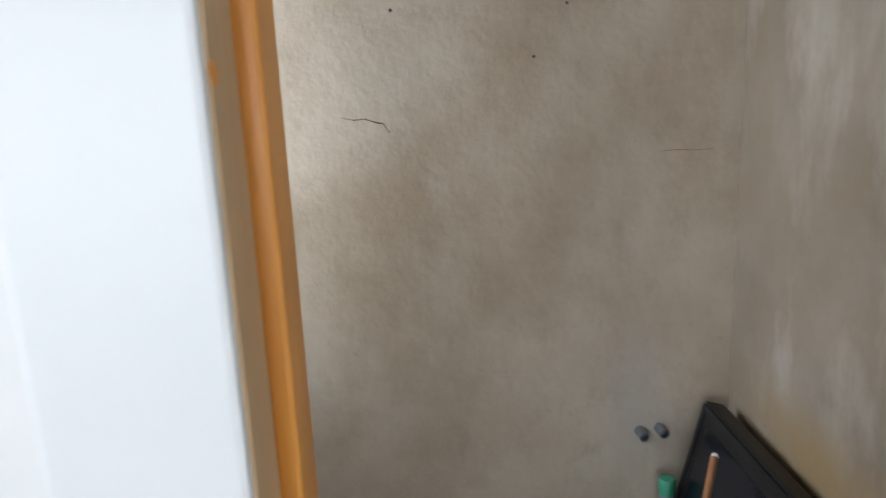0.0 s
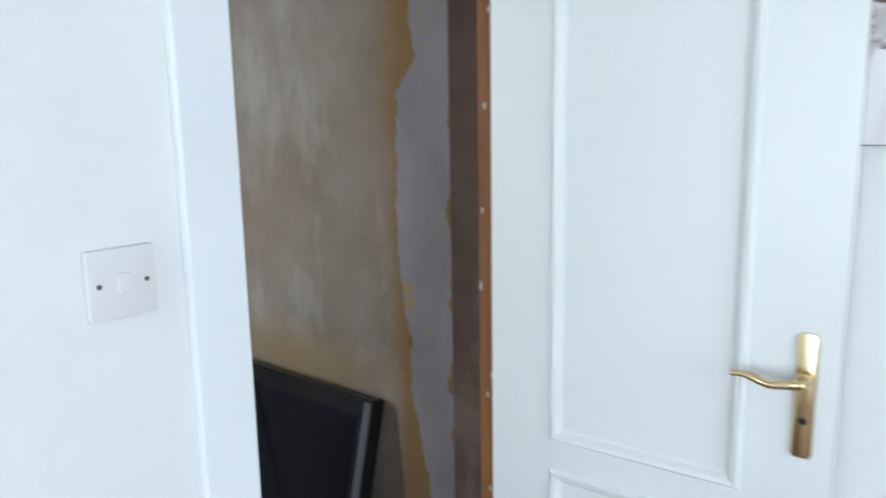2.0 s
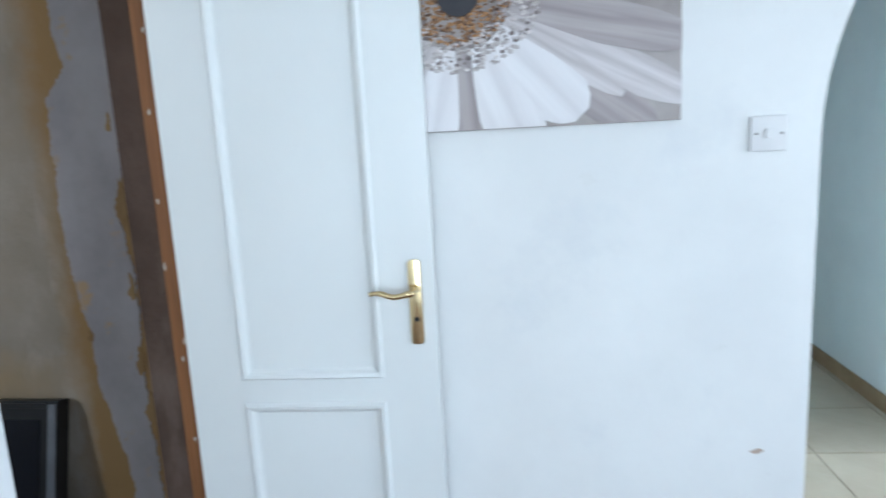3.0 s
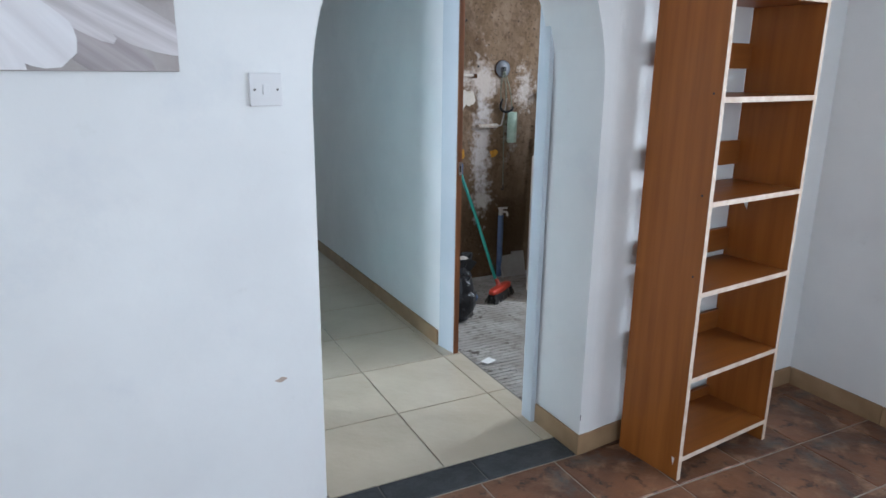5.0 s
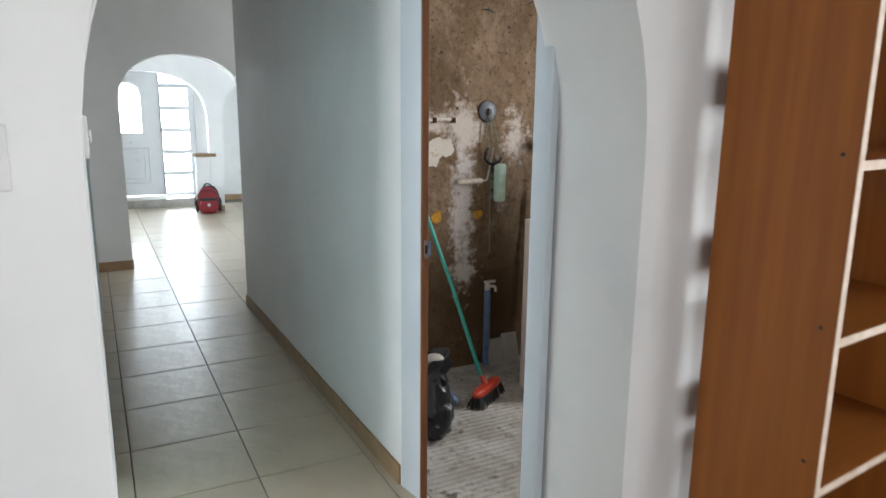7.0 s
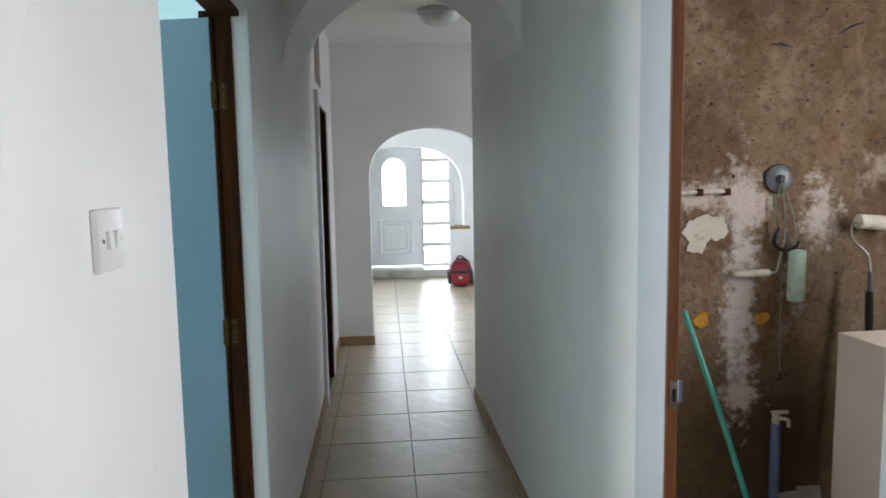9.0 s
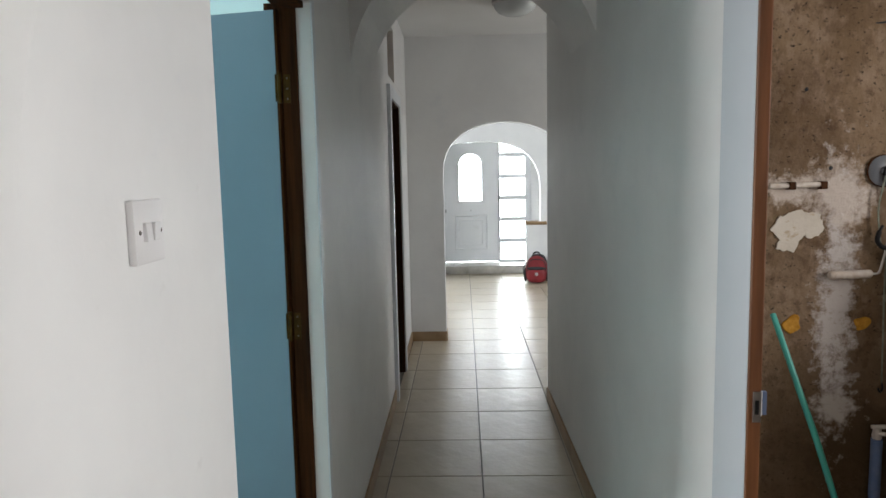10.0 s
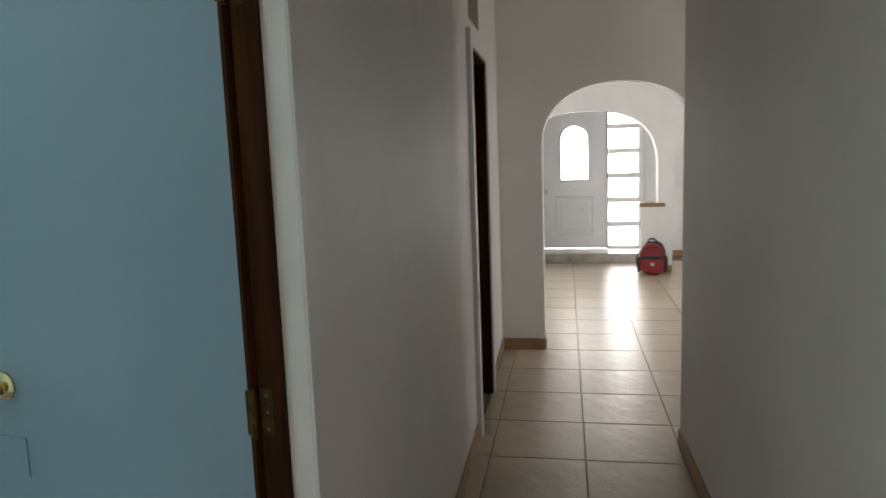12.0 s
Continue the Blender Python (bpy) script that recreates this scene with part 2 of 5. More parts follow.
PLASTIC = surface("white_plastic", (0.66, 0.65, 0.65), (0.70, 0.69, 0.69), 4.0, 0.35, 0.0)
BLACK = surface("black_plastic", (0.006, 0.006, 0.007), (0.012, 0.012, 0.013), 9.0, 0.4, 0.03, spec=0.25)
SCREEN = surface("dead_screen", (0.004, 0.005, 0.009), (0.008, 0.009, 0.014), 3.0, 0.2, 0.0, spec=0.3)
GREYEDGE = surface("grey_tv_edge", (0.07, 0.075, 0.085), (0.11, 0.115, 0.13), 9.0, 0.4, 0.03)
BLUEDOOR = surface("pale_blue_paint", (0.18, 0.285, 0.36), (0.215, 0.325, 0.40), 1.2, 0.5, 0.05, 20.0)
AQUA = surface("aqua_wall_paint", (0.45, 0.66, 0.68), (0.50, 0.70, 0.72), 1.2, 0.7, 0.08, 20.0)
STONE = surface("grey_marble_step", (0.36, 0.34, 0.31), (0.56, 0.54, 0.50), 7.0, 0.3, 0.05, 50.0)
GLASS = clear_glass("window_glass", 0.25)

# ---- builders ----


def box_into(bm, lo, hi, bevel=0.0):
    """A box from corner to corner, added to bm."""
    v = [bm.verts.new((x, y, z)) for x in (lo[0], hi[0]) for y in (lo[1], hi[1]) for z in (lo[2], hi[2])]
    faces = [bm.faces.new([v[i] for i in q]) for q in ((0, 1, 3, 2), (4, 6, 7, 5), (0, 4, 5, 1), (2, 3, 7, 6), (0, 2, 6, 4), (1, 5, 7, 3))]
    if bevel:
        edges = list({e for f in faces for e in f.edges})
        bmesh.ops.bevel(bm, geom=edges, offset=bevel, segments=2, profile=0.6, affect="EDGES")
    return bm


def box(lo, hi, bevel=0.0):
    return box_into(bmesh.new(), lo, hi, bevel)


def slab(outline, axis, near, far, bevel=0.0):
    """A flat outline, in the two axes that are left in x, y, z order, drawn out along axis from near to far."""
    bm = bmesh.new()

    def place(p, d):
        q = list(p)
        q.insert("xyz".index(axis), d)
        return q

    a = [bm.verts.new(place(p, near)) for p in outline]
    b = [bm.verts.new(place(p, far)) for p in outline]
    bm.faces.new(a)
    bm.faces.new(b[::-1])
    for i in range(len(a)):
        j = (i + 1) % len(a)
        bm.faces.new((a[j], a[i], b[i], b[j]))
    bmesh.ops.recalc_face_normals(bm, faces=bm.faces)
    if bevel:
        edges = [e for e in bm.edges if e.calc_face_angle(0) > 0.5]
        bmesh.ops.bevel(bm, geom=edges, offset=bevel, segments=2, profile=0.6, affect="EDGES")
    return bm


def lathe(profile, steps=24, axis="z", centre=(0, 0, 0)):
    """A turned body: (radius, height) rows round an axis through centre."""
    bm = bmesh.new()
    rings = []
    for r, h in profile:
        ring = []
        for i in range(steps):
            a = 2 * math.pi * i / steps
            p = (r * math.cos(a), r * math.sin(a), h)
            if axis == "y":
                p = (p[0], p[2], p[1])
            elif axis == "x":
                p = (p[2], p[0], p[1])
            ring.append(bm.verts.new([p[k] + centre[k] for k in range(3)]))
        rings.append(ring)
    for a, b in zip(rings, rings[1:]):
        for i in range(steps):
            j = (i + 1) % steps
            bm.faces.new((a[i], a[j], b[j], b[i]))
    bm.faces.new(rings[0][::-1])
    bm.faces.new(rings[-1])
    bmesh.ops.recalc_face_normals(bm, faces=bm.faces)
    return bm


def tube(points, radius, steps=10):
    """A round bar along points; radius may be a list."""
    bm = bmesh.new()
    pts = [Vector(p) for p in points]
    rings = []
    for i, p in enumerate(pts):
        d = (pts[min(i + 1, len(pts) - 1)] - pts[max(i - 1, 0)]).normalized()
        u = d.orthogonal().normalized() if i == 0 else (rings[-1][1] - d * rings[-1][1].dot(d)).normalized()
        w = d.cross(u)
        r = radius[i] if isinstance(radius, (list, tuple)) else radius
        rings.append(([bm.verts.new(p + r * (math.cos(2 * math.pi * k / steps) * u + math.sin(2 * math.pi * k / steps) * w)) for k in range(steps)], u))
    for (a, _), (b, _) in zip(rings, rings[1:]):
        for k in range(steps):
            m = (k + 1) % steps
            bm.faces.new((a[k], a[m], b[m], b[k]))
    bm.faces.new(rings[0][0][::-1])
    bm.faces.new(rings[-1][0])
    bmesh.ops.recalc_face_normals(bm, faces=bm.faces)
    return bm


def smooth_curve(points, per=6):
    """Points on a soft curve through the given ones."""
    p = [Vector(q) for q in points]
    p = [2 * p[0] - p[1]] + p + [2 * p[-1] - p[-2]]
    out = []
    for i in range(1, len(p) - 2):
        for k in range(per):
            t = k / per
            out.append(0.5 * (2 * p[i] + (p[i + 1] - p[i - 1]) * t + (2 * p[i - 1] - 5 * p[i] + 4 * p[i + 1] - p[i + 2]) * t * t + (3 * p[i] - p[i - 1] - 3 * p[i + 1] + p[i + 2]) * t ** 3))
    return out + [p[-2]]


def mesh_of(name, bm, mat, smooth=False):
    me = bpy.data.meshes.new(name)
    bm.normal_update()
    bm.to_mesh(me)
    bm.free()
    me.materials.append(mat)
    if smooth:
        for f in me.polygons:
            f.use_smooth = True
        me.set_sharp_from_angle(angle=radians(40))
    return me


def part(name, bm, mat, parent=None, label="", smooth=False):
    ob = new(name, mesh_of(name, bm, mat, smooth))
    ob.parent = parent
    if label:
        tagged(ob, label)
    return ob


def setting(name, bm, mat, label, category, smooth=False):
    return tagged(part(name, bm, mat, None, "", smooth), label, category, kind="structure")


def thing(name, at, label, category, turn=0.0, group=""):
    ob = new(name)
    ob.empty_display_size = 0.05
    ob.matrix_world = pose(*at, 0, 0, turn)
    return tagged(ob, label, category, group)


def bend(bm, f):
    """Moves each vertex to f(x, y, z)."""
    for v in bm.verts:
        v.co = f(*v.co)
    return bm


def arch_points(centre, half, spring, rise, power=2.0, steps=28):
    """The curve of an arch from its left springing to its right."""
    out = []
    for i in range(steps + 1):
        a = math.pi * (1 - i / steps)
        c, s = math.cos(a), math.sin(a)
        out.append((centre + half * math.copysign(abs(c) ** (2 / power), c), spring + rise * abs(s) ** (2 / power)))
    return out


def lean_left(x, y, z):
    return (x - 0.009 * (y - 0.9), y, z)


def lean_right(x, y, z):
    return (x - 0.029 - 0.0122 * (y - 0.7), y, z)


TOP = 2.62

# ---- structure: the room ----
ROOMY = 0.305          # face of the wall with the arch
CLOSETX = -2.16        # face of the wall with the closet door
arch1 = arch_points(0.006, 0.506, 1.38, 0.66)
setting("wall_north", slab([(-2.25, 0), (-0.500, 0), *arch1, (0.512, 0), (0.56, 0), (0.56, TOP), (-2.25, TOP)], "y", ROOMY, ROOMY + 0.32),
        PAINT, "white painted plaster wall with a round-headed arch", "wall")
setting("wall_north_east", slab([(0.56, 0.3052), (0.78, 0.336), (2.10, 0.388), (2.10, 0.42), (0.64, 0.42), (0.60, 0.625), (0.56, 0.625)], "z", 0, TOP), PAINT, "white painted plaster wall behind the bookcase", "wall")
# east wall with a window, and a second, unseen one added for light
ex0, ex1 = 1.835, 2.03
for n, (lo, hi) in enumerate((((ex0, -0.55, 0), (ex1, 0.41, TOP)), ((ex0, -2.1, 0), (ex1, -1.4, TOP)), ((ex0, -4.2, 0), (ex1, -3.7, TOP)), ((ex0, -3.7, 0), (ex1, -2.1, 0.65)), ((ex0, -3.7, 2.25), (ex1, -2.1, TOP)), ((ex0, -1.4, 0), (ex1, -0.55, 0.85)), ((ex0, -1.4, 2.10), (ex1, -0.55, TOP)))):
    setting("wall_east_%d" % (n + 1), box(lo, hi), PAINT, "white painted wall beside a window", "wall")
# south wall with a window
for n, (lo, hi) in enumerate((((-2.4, -4.2, 0), (-1.88, -4.0, TOP)), ((-0.52, -4.2, 0), (1.835, -4.0, TOP)), ((-1.88, -4.2, 0), (-0.52, -4.0, 0.8)), ((-1.88, -4.2, 2.2), (-0.52, -4.0, TOP)))):
    setting("wall_south_%d" % (n + 1), box(lo, hi), PAINT, "white painted wall round a window", "wall")
# west wall with the closet opening
setting("wall_west", slab([(-4.0, 0), (-0.425, 0), (-0.425, 2.05), (ROOMY, 2.05), (ROOMY, TOP), (-4.0, TOP)], "x", CLOSETX - 0.09, CLOSETX),
        PAINT, "white painted wall with the closet doorway", "wall")
setting("ceiling", box((-4.2, -4.2, TOP), (3.0, 6.0, TOP + 0.1)), CEILING, "white painted flat ceiling", "ceiling")
setting("ceiling_hall", box((-3.2, 6.0, TOP), (4.2, 10.5, TOP + 0.1)), CEILING, "white painted hall ceiling", "ceiling")

# ---- structure: the closet ----
setting("closet_back_wall", box((-3.87, -1.5, 0), (-3.75, 0.9, TOP)), CLOSETWALL, "bare grey plaster back wall of the closet", "wall")
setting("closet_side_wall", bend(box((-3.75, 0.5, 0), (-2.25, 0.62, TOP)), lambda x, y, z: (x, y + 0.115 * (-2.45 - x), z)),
        SHADEDSIDE, "bare grey plaster side wall, shade in its colour, with brown patches", "wall")
# unseen wall with an added window; its deep reveal narrows the fill light
for n, (lo, hi) in enumerate((((-3.75, -1.5, 0), (-3.70, -1.2, TOP)), ((-3.30, -1.5, 0), (-2.25, -1.2, TOP)), ((-3.70, -1.5, 0), (-3.30, -1.2, 1.0)), ((-3.70, -1.5, 2.1), (-3.30, -1.2, TOP)))):
    setting("closet_far_wall_%d" % (n + 1), box(lo, hi), CLOSETWALL, "bare grey plaster wall round a small added window, unseen", "wall")

# ---- structure: the corridor ----
setting("wall_corridor_west", bend(slab([(0.625, 0), (1.197, 0), (1.197, 1.98), (2.04, 1.98), (2.04, 0), (4.30, 0), (4.30, 1.98), (4.95, 1.98), (4.95, 0), (5.85, 0), (5.85, 2.10),
        (4.36, 2.10), (4.36, 2.46), (4.80, 2.46), (4.80, 2.101), (5.85, 2.101), (5.85, TOP), (0.625, TOP)], "x", -0.60, -0.503), lean_left), PAINT, "white painted corridor wall with two doorways", "wall")
setting("wall_corridor_east", bend(slab([(0.625, 0), (0.645, 0), (0.645, 2.02), (1.4905, 2.02), (1.4905, 0), (4.27, 0), (4.27, TOP), (0.625, TOP)], "x", 0.53, 0.546), lean_right),
        PAINT, "white painted corridor wall with the bathroom doorway", "wall")
arch2 = arch_points(-0.012, 0.513, 1.85, 0.54, 2.0)
setting("arch_corridor", slab([(-0.56, 1.85), *arch2, (0.52, 1.85), (0.52, TOP), (-0.55, TOP)], "y", 2.80, 3.40), PAINT, "white plaster arch across the corridor", "arch")
arch3 = arch_points(0.29, 0.53, 1.48, 0.42, 2.2)
setting("wall_corridor_end", slab([(-0.66, 0), (-0.24, 0), *arch3, (0.82, 0), (3.0, 0), (3.0, TOP), (-0.66, TOP)], "y", 5.85, 6.0), PAINT, "white painted wall with a low wide arch", "wall")
setting("wall_side_passage", box((0.64, 4.15, 0), (3.0, 4.27, TOP)), PAINT, "white painted wall of a side passage", "wall")
# end wall out of view, opened for the added passage light
for n, (lo, hi) in enumerate((((2.9, 4.27, 0), (3.0, 4.5, TOP)), ((2.9, 5.6, 0), (3.0, 5.85, TOP)), ((2.9, 4.5, 0), (3.0, 5.6, 0.9)), ((2.9, 4.5, 2.1), (3.0, 5.6, TOP)))):
    setting("wall_side_passage_end_%d" % (n + 1), box(lo, hi), PAINT, "white painted end wall round an unseen, added window", "wall")

# ---- structure: the hall and entrance ----
arch4 = arch_points(0.15, 0.81, 1.20, 0.68, 2.6)
arch5 = arch_points(1.95, 0.80, 1.25, 0.63, 2.3)
setting("wall_entrance_arches", slab([(-3.0, 0), (-0.66, 0), *arch4, (0.96, 0), (1.12, 0), *arch5, (2.76, 0), (4.0, 0), (4.0, TOP), (-3.0, TOP)], "y", 9.06, 9.24),
        PAINT, "white painted wall with two arches", "wall")
for n, (lo, hi) in enumerate((((-3.1, 6.0, 0), (-2.95, 6.7, TOP)), ((-3.1, 8.5, 0), (-2.95, 10.5, TOP)), ((-3.1, 6.7, 0), (-2.95, 8.5, 0.9)), ((-3.1, 6.7, 2.3), (-2.95, 8.5, TOP)))):
    setting("wall_hall_west_%d" % (n + 1), box(lo, hi), PAINT, "white painted hall wall round an unseen window", "wall")
# east side out of view, opened for the added hall light
for n, (lo, hi) in enumerate((((4.0, 6.0, 0), (4.10, 6.4, TOP)), ((4.0, 8.0, 0), (4.10, 10.5, TOP)), ((4.0, 6.4, 0), (4.10, 8.0, 0.85)), ((4.0, 6.4, 2.25), (4.10, 8.0, TOP)))):
    setting("wall_hall_east_%d" % (n + 1), box(lo, hi), PAINT, "white painted hall wall round an unseen window", "wall")
setting("wall_hall_south", box((-3.0, 5.85, 0), (-0.66, 6.0, TOP)), PAINT, "white painted hall wall", "wall")
setting("wall_hall_south_east", box((3.0, 5.85, 0), (4.0, 6.0, TOP)), PAINT, "white painted hall wall", "wall")
setting("wall_entrance", slab([(-3.0, 0), (-0.50, 0), (-0.50, 2.22), (0.95, 2.22), (0.95, 0), (4.0, 0), (4.0, TOP), (-3.0, TOP)], "y", 10.25, 10.45), PAINT, "white painted entrance wall", "wall")
setting("doorstep", box((-0.9, 9.80, 0), (1.05, 10.45, 0.115), 0.008), STONE, "grey marble step below the front door", "step")

# ---- structure: bathroom and blue room shells ----
BATHY = 2.567
setting("bath_north_wall", box((0.64, BATHY, -0.05), (2.75, BATHY + 0.1, TOP)), BATHWALL, "stripped bathroom wall of brown mortar with white plaster remains", "wall")
setting("bath_south_wall", box((0.64, 0.42, -0.05), (2.75, 0.52, TOP)), BATHWALL, "stripped bathroom wall", "wall")
for n, (lo, hi) in enumerate((((2.75, 0.42, -0.05), (2.82, 0.68, TOP)), ((2.75, 1.52, -0.05), (2.82, 2.67, TOP)), ((2.75, 0.68, -0.05), (2.82, 1.52, 1.1)), ((2.75, 0.68, 2.1), (2.82, 1.52, TOP)))):
    setting("bath_east_wall_%d" % (n + 1), box(lo, hi), BATHWALL, "stripped bathroom wall round a window", "wall")
setting("bath_floor", box((0.56, 0.5, -0.12), (2.8, 2.6, -0.035)), SCREED, "dusty grey combed screed floor without tiles", "floor")
setting("blue_room_north_wall", box((-3.75, 3.4, 0), (-0.64, 3.5, TOP)), AQUA, "aqua painted wall", "wall")
setting("blue_room_south_wall", box((-3.75, 0.78, 0), (-0.64, 0.86, TOP)), AQUA, "aqua painted wall", "wall")
for n, (lo, hi) in enumerate((((-3.81, 0.86, 0), (-3.75, 2.75, TOP)), ((-3.81, 3.31, 0), (-3.75, 3.5, TOP)), ((-3.81, 2.75, 0), (-3.75, 3.31, 0.9)), ((-3.81, 2.75, 2.1), (-3.75, 3.31, TOP)))):
    setting("blue_room_west_wall_%d" % (n + 1), box(lo, hi), AQUA, "aqua painted wall round a window", "wall")
setting("dark_room_north_wall", box((-2.6, 5.4, 0), (-0.66, 5.5, TOP)), PAINT, "wall of an unlit room", "wall")
setting("dark_room_west_wall", box((-2.6, 3.5, 0), (-2.5, 5.4, TOP)), PAINT, "wall of an unlit room", "wall")

# ---- floors ----
setting("floor", box((-4.0, -4.2, -0.1), (2.2, 0.31, -0.005)), PALEJOINT, "bed of brown slate tiles with grey joints", "floor")
corridor_floor = setting("floor_corridor", box((-3.1, 0.31, -0.1), (0.565, 10.5, -0.006)), GROUT, "cream ceramic tile floor with grey joints", "floor")
hall_floor = setting("floor_hall", box((0.565, 4.2, -0.1), (4.2, 10.5, -0.0061)), GROUT, "cream ceramic tile floor of the hall", "floor")

# ---- floor pieces ----


def tile_mesh(name, wide, deep, mat, thick=0.012, bevel=0.0018):
    bm = bmesh.new()
    h, d = wide / 2, deep / 2
    low = [bm.verts.new((x, y, -thick)) for x, y in ((-h, -d), (h, -d), (h, d), (-h, d))]
    mid = [bm.verts.new((x, y, -bevel)) for x, y in ((-h, -d), (h, -d), (h, d), (-h, d))]
    h, d = h - bevel, d - bevel
    top = [bm.verts.new((x, y, 0)) for x, y in ((-h, -d), (h, -d), (h, d), (-h, d))]
    for a, b in ((low, mid), (mid, top)):
        for i in range(4):
            j = (i + 1) % 4
            bm.faces.new((a[i], a[j], b[j], b[i]))
    bm.faces.new(top)
    return mesh_of(name, bm, mat)


def lay(name, mesh, x, y, z, parent):
    ob = new(name, mesh)
    ob.location = (x, y, z)
    ob.parent = parent
    return ob


G = 0.45
JOINT = 0.005
full = tile_mesh("tile", G - JOINT, G - JOINT, TILE)
left_cut = tile_mesh("cut_tile", 0.085 - JOINT, G - JOINT, TILE)
right_cut = tile_mesh("cut_tile", 0.105 - JOINT, G - JOINT, TILE)
for row in range(1, 23):
    y = G * row + G / 2
    if y > 10:
        break
    for col in range(-1, 1):
        lay("tile", full, G * col + G / 2, y, 0, corridor_floor)
    if y < 5.8:
        lay("cut_tile", left_cut, -G - 0.085 / 2, y, 0, corridor_floor)
        if y < 4.0:
            lay("cut_tile", right_cut, G + 0.105 / 2, y, 0, corridor_floor)
for row in range(9, 22):
    for col in range(1, 6):
        lay("tile", full, G * col + G / 2, G * row + G / 2, 0, hall_floor)
for row in range(13, 22):
    for col in range(-4, -1):
        lay("tile", full, G * col + G / 2, G * row + G / 2, 0, corridor_floor)

# ---- materials of the things ----
LAVENDER = patchy("skim_plaster", (0.21, 0.19, 0.195), (0.30, 0.275, 0.28), [(9, 0.60, 0.68, (0.30, 0.21, 0.13), (1, 1, 1), 2.0)], 0.9, 0.25, 30.0)
OCHRE = patchy("ochre_render", (0.17, 0.10, 0.045), (0.27, 0.175, 0.085), [(14, 0.6, 0.7, (0.12, 0.07, 0.035), (1, 1, 1), 2.0)], 0.95, 0.5, 36.0)
WHITEPLASTER = patchy("white_filler", (0.44, 0.39, 0.33), (0.60, 0.55, 0.48), [(16, 0.58, 0.66, (0.36, 0.28, 0.20), (1, 1, 1), 3.0)], 0.9, 0.5, 40.0)
CANVAS = surface("printed_canvas", (0.24, 0.205, 0.195), (0.44, 0.40, 0.385), 5.0, 0.6, 0.08, 120.0)
PETALWHITE = grained("white_petal_print", (0.60, 0.57, 0.58), (0.78, 0.76, 0.77), "x", 0.55, 1.2, 0.03)
PETALMAUVE = grained("mauve_petal_print", (0.24, 0.205, 0.205), (0.46, 0.41, 0.41), "x", 0.55, 1.6, 0.03)
PETALPALE = grained("pale_mauve_petal_print", (0.38, 0.34, 0.34), (0.70, 0.66, 0.665), "x", 0.55, 1.9, 0.03)
DARKPRINT = surface("dark_print", (0.012, 0.012, 0.018), (0.03, 0.028, 0.035), 20.0, 0.6, 0.05)
CARDBOARD = surface("grey_board", (0.28, 0.25, 0.22), (0.36, 0.33, 0.29), 8.0, 0.8, 0.1)
CREAM = surface("cream_laminate", (0.50, 0.42, 0.36), (0.56, 0.48, 0.42), 3.0, 0.45, 0.02)
WHITEBOARD = surface("white_laminate", (0.68, 0.68, 0.68), (0.74, 0.74, 0.74), 3.0, 0.35, 0.02)
TEAL = surface("teal_lacquered_handle", (0.01, 0.22, 0.18), (0.02, 0.28, 0.23), 12.0, 0.35, 0.02)
REDPLASTIC = surface("red_plastic", (0.42, 0.035, 0.015), (0.52, 0.05, 0.025), 12.0, 0.4, 0.03)
BRISTLE = surface("black_bristle", (0.01, 0.01, 0.01), (0.035, 0.033, 0.03), 60.0, 0.8, 0.6, 120.0)
BLUEPIPE = surface("blue_plastic_pipe", (0.05, 0.10, 0.22), (0.13, 0.17, 0.26), 14.0, 0.5, 0.1)
GREYBLUE = surface("grey_blue_pipe", (0.11, 0.15, 0.17), (0.17, 0.21, 0.23), 10.0, 0.45, 0.05)
GREENCAP = surface("green_cap", (0.02, 0.20, 0.12), (0.04, 0.26, 0.16), 12.0, 0.4, 0.02)
YELLOW = surface("yellow_plug", (0.30, 0.135, 0.016), (0.50, 0.25, 0.04), 45.0, 0.85, 0.5, spec=0.15)
COPPER = surface("old_pipe", (0.36, 0.28, 0.22), (0.55, 0.50, 0.45), 30.0, 0.5, 0.2)
CORD = surface("grey_green_cord", (0.10, 0.12, 0.09), (0.20, 0.21, 0.16), 60.0, 0.8, 0.2, 120.0)
SPONGE = surface("pale_green_roller", (0.30, 0.42, 0.34), (0.46, 0.56, 0.48), 26.0, 0.9, 0.5, 90.0)
FLEECE = surface("paint_roller_fleece", (0.50, 0.42, 0.34), (0.68, 0.61, 0.53), 24.0, 0.95, 0.8, 120.0)
BAGFILM = surface("black_bag_film", (0.008, 0.008, 0.009), (0.02, 0.02, 0.022), 6.0, 0.34, 0.9, 26.0, spec=0.4)
REDCLOTH = surface("red_nylon", (0.17, 0.01, 0.014), (0.27, 0.016, 0.022), 10.0, 0.65, 0.2, 150.0)
BLACKCLOTH = surface("black_nylon", (0.012, 0.012, 0.014), (0.03, 0.03, 0.033), 10.0, 0.7, 0.2, 150.0)
PAPER = surface("white_paper", (0.66, 0.65, 0.63), (0.74, 0.73, 0.71), 20.0, 0.8, 0.1)
OPAL = surface("opal_glass", (0.55, 0.58, 0.58), (0.62, 0.65, 0.65), 5.0, 0.2, 0.0)
PVC = surface("white_pvc", (0.78, 0.80, 0.81), (0.83, 0.84, 0.85), 3.0, 0.3, 0.02)
OAKCAP = grained("tan_wood_cap", (0.20, 0.12, 0.06), (0.30, 0.19, 0.10), "x", 0.5)
CHIP = surface("bare_plaster_chip", (0.33, 0.24, 0.19), (0.52, 0.42, 0.35), 40.0, 0.95, 0.5)


